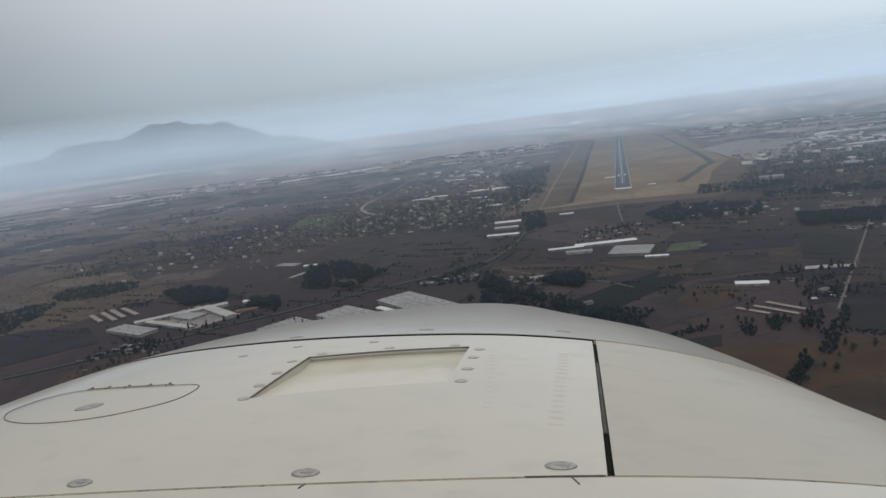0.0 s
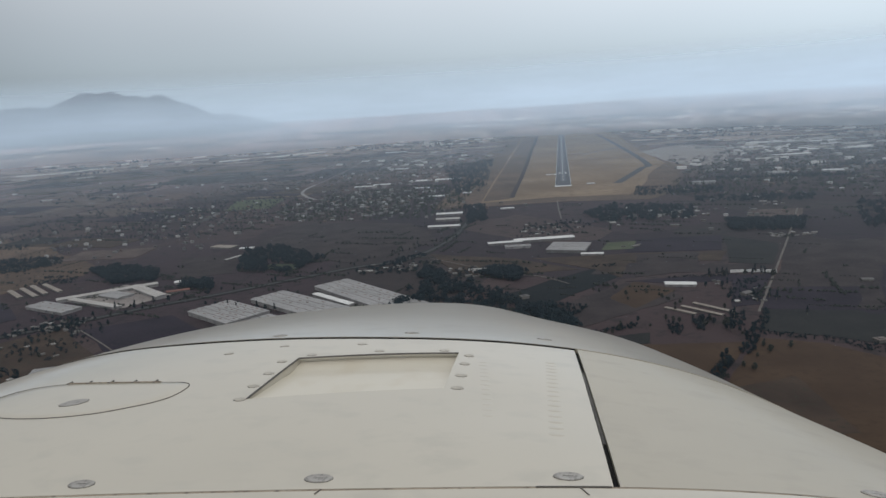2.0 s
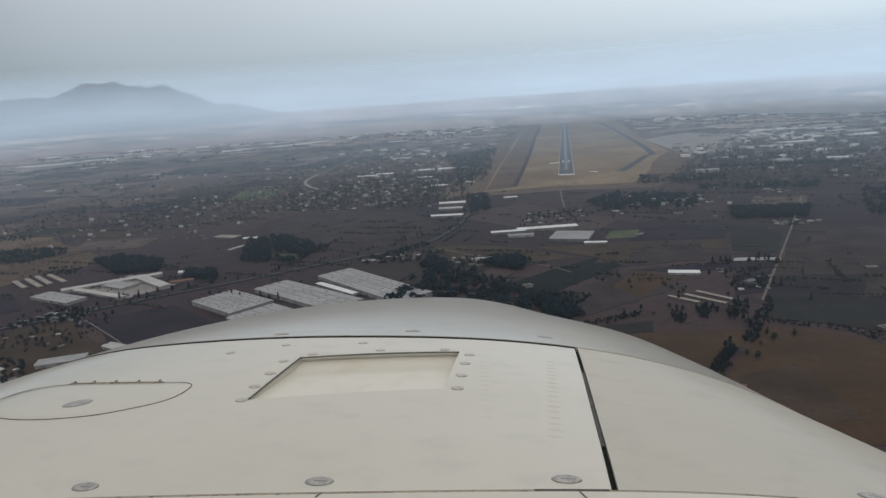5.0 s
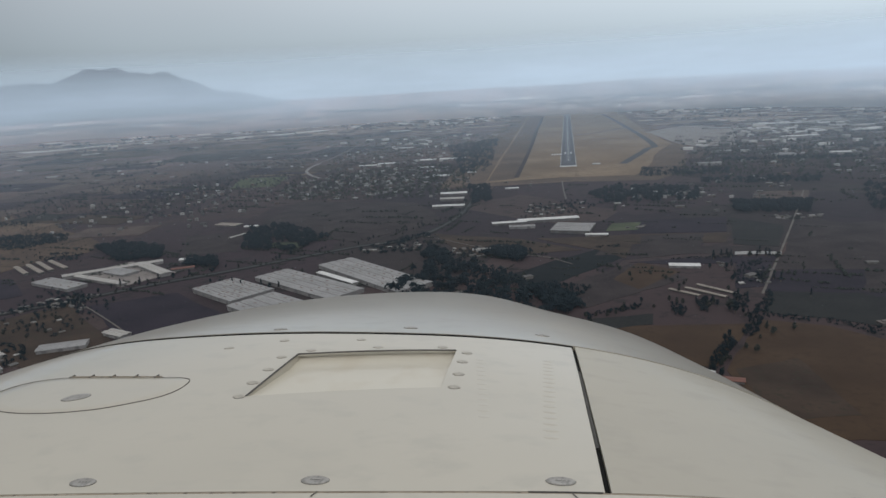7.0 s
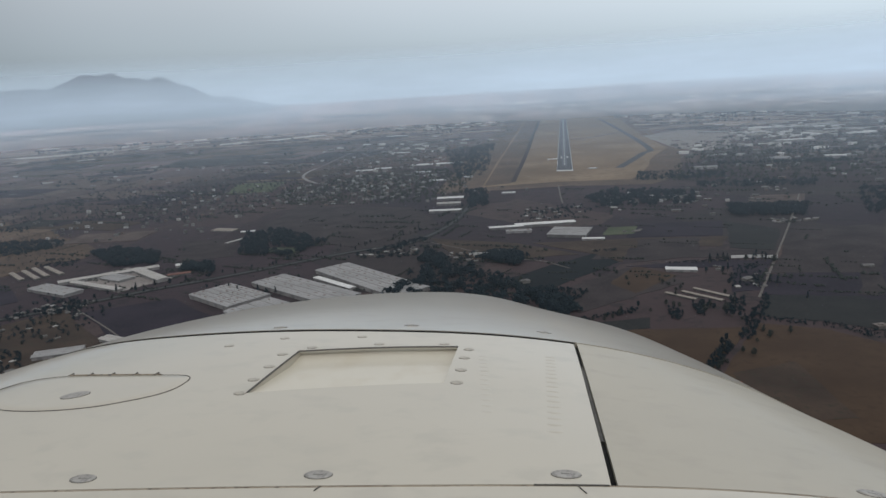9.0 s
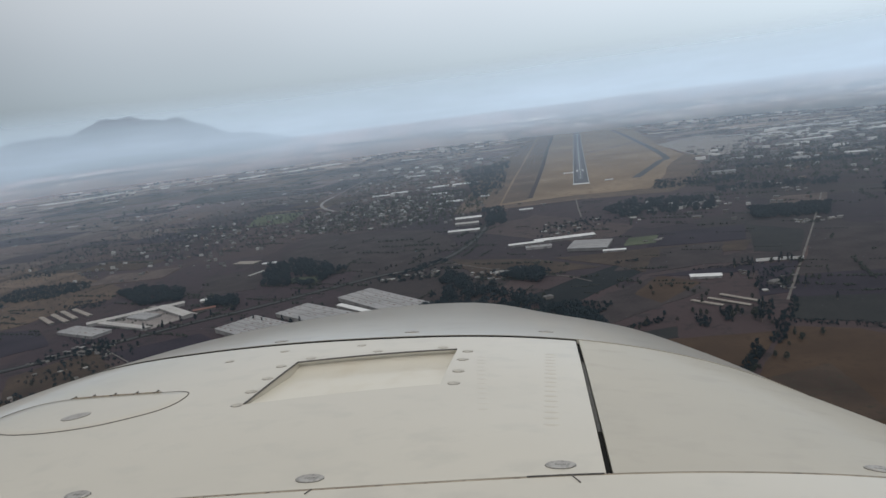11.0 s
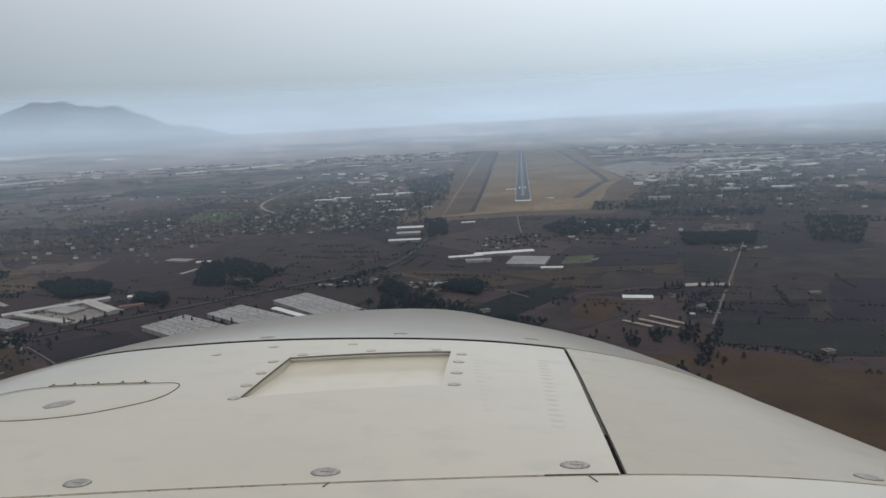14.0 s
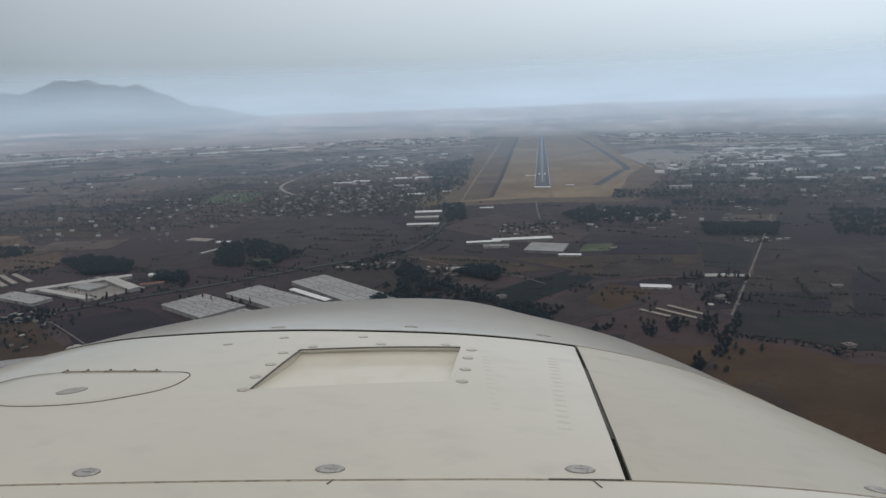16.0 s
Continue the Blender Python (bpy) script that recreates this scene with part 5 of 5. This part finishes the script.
def side_at(u, v):
    y = lerp(0.5, 1.3, v)
    for _ in range(3):
        x = lerp(side_seam(y) + 0.0028, XR, u)
        y = lerp(rear_seam(x) + 0.0018, front_seam(x) + 0.0048, v)
    return x, y


sheet("side_panel", lines((0, 40), (1, 0)), lines((0, 40), (1, 0)), side_at, M["paint_flank_shaded"], 0.0, (), 0.012)


def make_recess():
    """A tray that is flush at the rear and steps down to a front wall."""
    nu, nv, v, f = 18, 12, [], []
    depth = lambda t: 0.0035 + 0.0095 * min(1.0, t * 1.2) - 0.0055 * max(0.0, t - 0.76) / 0.24
    for j in range(nv + 1):
        for i in range(nu + 1):
            x = lerp(REC_L, REC_R, i / nu)
            y = lerp(rec_y(x, REC_A), rec_y(x, REC_B) + 0.008, j / nv)
            v.append((x, y, skin(x, y) - depth(j / nv)))
    for j in range(nv):
        for i in range(nu):
            a = j * (nu + 1) + i
            f.append((a, a + 1, a + nu + 2, a + nu + 1))
    me = mesh_of("step_tray", v, f, M["paint_recess"], True)
    part("step_tray", me, nose, "sunken cream step tray")
    for name, edge in (("tray_front", [(i / nu, 1.0) for i in range(nu + 1)]), ("tray_side", [(0.0, j / nv) for j in range(nv + 1)]), ("tray_side", [(1.0, j / nv) for j in range(nv + 1)])):
        v, f = [], []
        for a, b in edge:
            x = lerp(REC_L, REC_R, a)
            y = lerp(rec_y(x, REC_A), rec_y(x, REC_B) + 0.008, b)
            z = skin(x, y)
            v += [(x, y, z - 0.0028), (x, y, z - depth(b) - 0.001)]
        f = [(2 * k, 2 * k + 1, 2 * k + 3, 2 * k + 2) for k in range(len(edge) - 1)]
        part(name, mesh_of(name, v, f, M["paint_recess"]), nose)
    # dark bead along the front and left edges
    for pts in ([(i / nu, 1.0) for i in range(nu + 1)], [(0.0, j / nv) for j in range(nv + 1)]):
        path = []
        for a, b in pts:
            x = lerp(REC_L, REC_R, a)
            y = lerp(rec_y(x, REC_A), rec_y(x, REC_B), b)
            path.append((x, y, skin(x, y) + 0.0002))
        bead("sealant_bead", path, 0.0013, M["slot"])


def bead(name, path, r, material, parent=None, sides=6, label=""):
    v, f = [], []
    for k, p in enumerate(path):
        p = Vector(p)
        d = (Vector(path[min(k + 1, len(path) - 1)]) - Vector(path[max(k - 1, 0)])).normalized()
        s = d.cross(Vector((0, 0, 1))).normalized()
        t = s.cross(d)
        v += [tuple(p + r * (math.cos(6.2832 * i / sides) * s + math.sin(6.2832 * i / sides) * t)) for i in range(sides)]
    for k in range(len(path) - 1):
        for i in range(sides):
            a, b = k * sides + i, k * sides + (i + 1) % sides
            f.append((a, b, b + sides, a + sides))
    f += [tuple(range(sides)), tuple(range(len(v) - 1, len(v) - 1 - sides, -1))]
    return part(name, mesh_of(name, v, f, material, True), parent or nose, label)


make_recess()
# dark sheet added to blacken the seams, and rubber in the side seam
sheet("liner", lines((XL + 0.02, 60), (XR - 0.02, 0)), lines((0, 50), (1, 0)), lambda u, v: (u, lerp(Y0 + 0.02, 1.45, v)), M["gap"], -0.0215, (), 0.002, "dark sheet added below the seams")
# middle length of the seal carries the painted grey sheen
for a, b, m, words in ((0.545, 0.652, "rubber", "black rubber seal strip"), (0.652, 0.96, "rubber_sheen", "rubber seal strip with its sheen coloured grey"), (0.96, 1.118, "rubber", "black rubber seal strip")):
    bead("rubber_seal", [(side_seam(y), y, skin(side_seam(y), y) - (0.0060 if m == "rubber" else 0.0045)) for y in lines((a, 10), (b, 0))], 0.0032, M[m], None, 8, words)
bead("rubber_seal", [(x, front_seam(x), skin(x, front_seam(x)) - 0.0030) for x in lines((-1.2, 60), (0.09, 0))], 0.0046, M["rubber"])
bead("sealant_bead", [(x, rear_seam(x), skin(x, rear_seam(x)) - 0.0014) for x in lines((-0.9, 40), (0.6, 0))], 0.0016, M["hinge"])


def hull():
    """The sides and belly below the visible skin."""
    ring = [(x, Y0) for x in lines((XL, 20), (XR, 0))] + [(XR, y) for y in lines((Y0, 20), (Y1, 0))][1:] + [(x, Y1) for x in lines((XR, 20), (XL, 0))][1:] + [(XL, y) for y in lines((Y1, 20), (Y0, 0))][1:-1]
    n, v, f = len(ring), [], []
    cx, cy = -0.2, 1.3
    for k in (0.0, 0.25, 0.5, 0.75, 0.9, 1.0):
        s = math.sqrt(1 - (0.92 * k) ** 2)
        for x, y in ring:
            v.append((cx + (x - cx) * s, cy + (y - cy) * lerp(1, s, 0.6), lerp(skin(x, y) - 0.012, -1.62, k)))
    for k in range(5):
        for i in range(n):
            a, b = k * n + i, k * n + (i + 1) % n
            f.append((a, a + n, b + n, b))
    f.append(tuple(range(5 * n, 6 * n)))
    part("lower_skin", mesh_of("lower_skin", v, f, M["paint"], True), nose)


hull()


def on_skin(x, y, turn=0.0, lift=0.0):
    """A pose on the finished skin, with its z along the skin's normal."""
    e = 0.002
    at = lambda p, q: drawn(p, q, skin(p, q))
    a = (at(x + e, y) - at(x - e, y)).normalized()
    z = a.cross(at(x, y + e) - at(x, y - e)).normalized()
    m = Matrix((a, z.cross(a), z)).transposed().to_4x4()
    k = pinch(x, y)
    return Matrix.Translation(at(x, y) + z * lift * k) @ m @ pose(0, 0, 0, 0, 0, turn) @ Matrix.Diagonal((k, k, k, 1))


def disc_mesh(name, rx, ry, h, material, dish=0.0, n=28):
    """A low round head with a chamfered rim and a slightly dished top."""
    v, f = [], []
    for k, z in ((1.0, -0.002), (1.0, h * 0.45), (0.9, h), (0.55, h - dish), (0.0, h - dish)):
        if k == 0:
            v.append((0, 0, z))
        else:
            v += [(rx * k * math.cos(6.2832 * i / n), ry * k * math.sin(6.2832 * i / n), z) for i in range(n)]
    for j in range(3):
        for i in range(n):
            a, b = j * n + i, j * n + (i + 1) % n
            f.append((a, b, b + n, a + n))
    f += [(3 * n + i, 3 * n + (i + 1) % n, 4 * n) for i in range(n)]
    me = mesh_of(name, v, f, material, True)
    me.set_sharp_from_angle(angle=radians(40))
    return me


FAST = disc_mesh("fastener", 0.0128, 0.0060, 0.0014, M["alloy"], 0.0006)
SCREW = disc_mesh("screw", 0.0080, 0.0050, 0.0007, M["screw"], 0.0001, 20)
v, f = [(0, 0, 0.0008)], []
for k, z in ((0.35, 0.00072), (0.7, 0.0004), (1.0, -0.0002)):
    v += [(0.0098 * k * math.cos(6.2832 * i / 16), 0.0042 * k * math.sin(6.2832 * i / 16), z) for i in range(16)]
f = [(0, 1 + i, 1 + (i + 1) % 16) for i in range(16)]
f += [(1 + 16 * r + i, 17 + 16 * r + i, 17 + 16 * r + (i + 1) % 16, 1 + 16 * r + (i + 1) % 16) for r in range(2) for i in range(16)]
RIVET = mesh_of("rivet", v, f, M["paint"], True)
FLAT_RIVET = mesh_of("rivet", [(x * 0.9, y, z * 0.6 - 0.0001) for x, y, z in v], f, M["paint"], True)
v, f = [], []
box(v, f, -0.0045, 0.0045, -0.0003, 0.0003, 0.0, 0.00095)
SLOT = mesh_of("slot", v, f, M["slot"])
# dark disc painted as the shadow beside a screw head
SCREW_SHADE = disc_mesh("screw_well", 0.0081, 0.0050, 0.0003, M["slot"], 0.0, 18)
WELL = disc_mesh("fastener_ring", 0.0132, 0.0064, 0.0005, M["slot"], 0.0)

for k, (x, y) in enumerate(((-0.398, 0.541 + 0.004), (-0.176, 0.549), (0.040, 0.565), (0.30, 0.60), (-0.433, 1.165), (-0.194, 1.175), (0.041, 1.200))):
    if y < 0.7:
        y = rear_seam(x) + 0.021
    up = 0.0015 if y > 1.1 else 0.0
    ring = part("fastener_ring", WELL, nose, "", on_skin(x, y, 0, up))
    head = part("fastener", FAST, nose, "dull round quarter-turn fastener", on_skin(x, y, 0, up))
    part("slot", SLOT, head)
for x, y in ((-0.354, 0.957), (-0.349, 0.890), (-0.347, 0.829), (-0.342, 0.774), (-0.078, 1.004), (-0.080, 0.948), (-0.079, 0.881), (-0.079, 0.822),
             (-0.321, 0.998), (-0.220, 1.022), (-0.119, 1.035), (-0.391, 1.071), (-0.260, 1.076), (-0.47, 1.03)):
    part("screw", SCREW, nose, "", on_skin(x, y))
    part("screw_well", SCREW_SHADE, nose, "", on_skin(x, y - 0.0012))
for k in range(17):
    y = 0.995 - 0.0205 * k
    part("rivet", RIVET, nose, "", on_skin(0.0440 - 0.0005 * k, y))
    if k < 13:
        part("rivet", FLAT_RIVET, nose, "", on_skin(-0.0545 + 0.0016 * k, y - 0.03))
for k in range(3):
    part("rivet", RIVET, nose, "", on_skin(-0.19 + 0.05 * k, 1.33 + 0.01 * k))


def small_hatch():
    """Oval access hatch with a hinge along its front edge and one latch."""
    knots = [Vector(p) for p in ((-0.443, 0.839), (-0.441, 0.804), (-0.452, 0.778), (-0.479, 0.757), (-0.518, 0.740), (-0.575, 0.737), (-0.640, 0.752), (-0.705, 0.790), (-0.745, 0.845), (-0.730, 0.893), (-0.673, 0.899), (-0.580, 0.878), (-0.500, 0.864), (-0.458, 0.856))]
    middle = sum(knots, Vector((0, 0))) / len(knots)

    def edge(n, k):
        """The rim, drawn smoothly through its knots and shrunk by k towards the middle."""
        pts = []
        for i in range(len(knots)):
            a, b, c, d = (knots[(i + j) % len(knots)] for j in (-1, 0, 1, 2))
            for j in range(n // 5):
                t = j / (n // 5)
                p = 0.5 * (2 * b + (c - a) * t + (2 * a - 5 * b + 4 * c - d) * t * t + (3 * b - a - 3 * c + d) * t ** 3)
                pts.append(tuple(middle + (p - middle) * k))
        return pts

    v, f = [], []
    rings = [edge(20, k) for k in (1.0, 0.985, 0.8, 0.5, 0.2)]
    n = len(rings[0])
    for j, ring in enumerate(rings):
        v += [(x, y, skin(x, y) + (0.0 if j == 0 else 0.0007)) for x, y in ring]
    for j in range(len(rings) - 1):
        for i in range(n):
            a, b = j * n + i, j * n + (i + 1) % n
            f.append((a, b, b + n, a + n))
    f.append(tuple(range((len(rings) - 1) * n, len(rings) * n)))
    hatch = part("access_hatch", mesh_of("access_hatch", v, f, M["paint"], True), nose, "oval access hatch with hinge")
    rim = edge(20, 1.012)
    bead("hatch_gap", [(x, y, skin(x, y) + 0.0002) for x, y in rim + rim[:1]], 0.0007, M["slot"], hatch)
    y_at = lambda x: 0.8655 - 0.150 * (x + 0.506) + 0.45 * (x + 0.506) ** 2
    xs = lines((-0.660, 20), (-0.495, 0))
    bead("hinge", [(x, y_at(x), skin(x, y_at(x)) + 0.0009) for x in xs], 0.0012, M["hinge"], hatch, 6, "stained brown hinge pin")
    for x in (-0.658, -0.620, -0.580, -0.540, -0.505):
        bead("hinge_knuckle", [(x, y_at(x) - 0.003, skin(x, y_at(x)) + 0.001), (x, y_at(x) + 0.009, skin(x, y_at(x) + 0.009) + 0.0012)], 0.0011, M["slot"], hatch)
    lx, ly = -0.573, 0.790
    part("latch_ring", disc_mesh("latch_ring", 0.0193, 0.0094, 0.0005, M["slot"]), hatch, "", on_skin(lx, ly, 12, 0.0007))
    part("latch", disc_mesh("latch", 0.0186, 0.0088, 0.0011, M["alloy"], 0.0002), hatch, "dull oval push latch", on_skin(lx, ly, 12, 0.0007))


small_hatch()
# scuffs: chipped sealant below two fasteners
for x, dx, n in ((-0.168, -0.003, 0.008), (0.048, 0.006, 0.014)):
    y = rear_seam(x)
    bead("sealant_chip", [(x + dx * t, y - n * t, skin(x, y - n * t) + 0.0003) for t in (0, 0.3, 0.6, 1.0)], 0.0006, M["slot"])
bead("sealant_smear", [(x, rear_seam(x) + 0.0005, skin(x, rear_seam(x)) - 0.0004) for x in lines((0.012, 14), (0.074, 0))], 0.0013, M["gap"])

# draw the skin panels, seals and trays towards the eye to fit the view
for ob in nose.children_recursive:
    if ob.type == "MESH" and ob.matrix_basis == Matrix.Identity(4) and ob.parent.name.split(".")[0] != "fastener":
        for vert in ob.data.vertices:
            vert.co = drawn(*vert.co)
        ob.data.update()
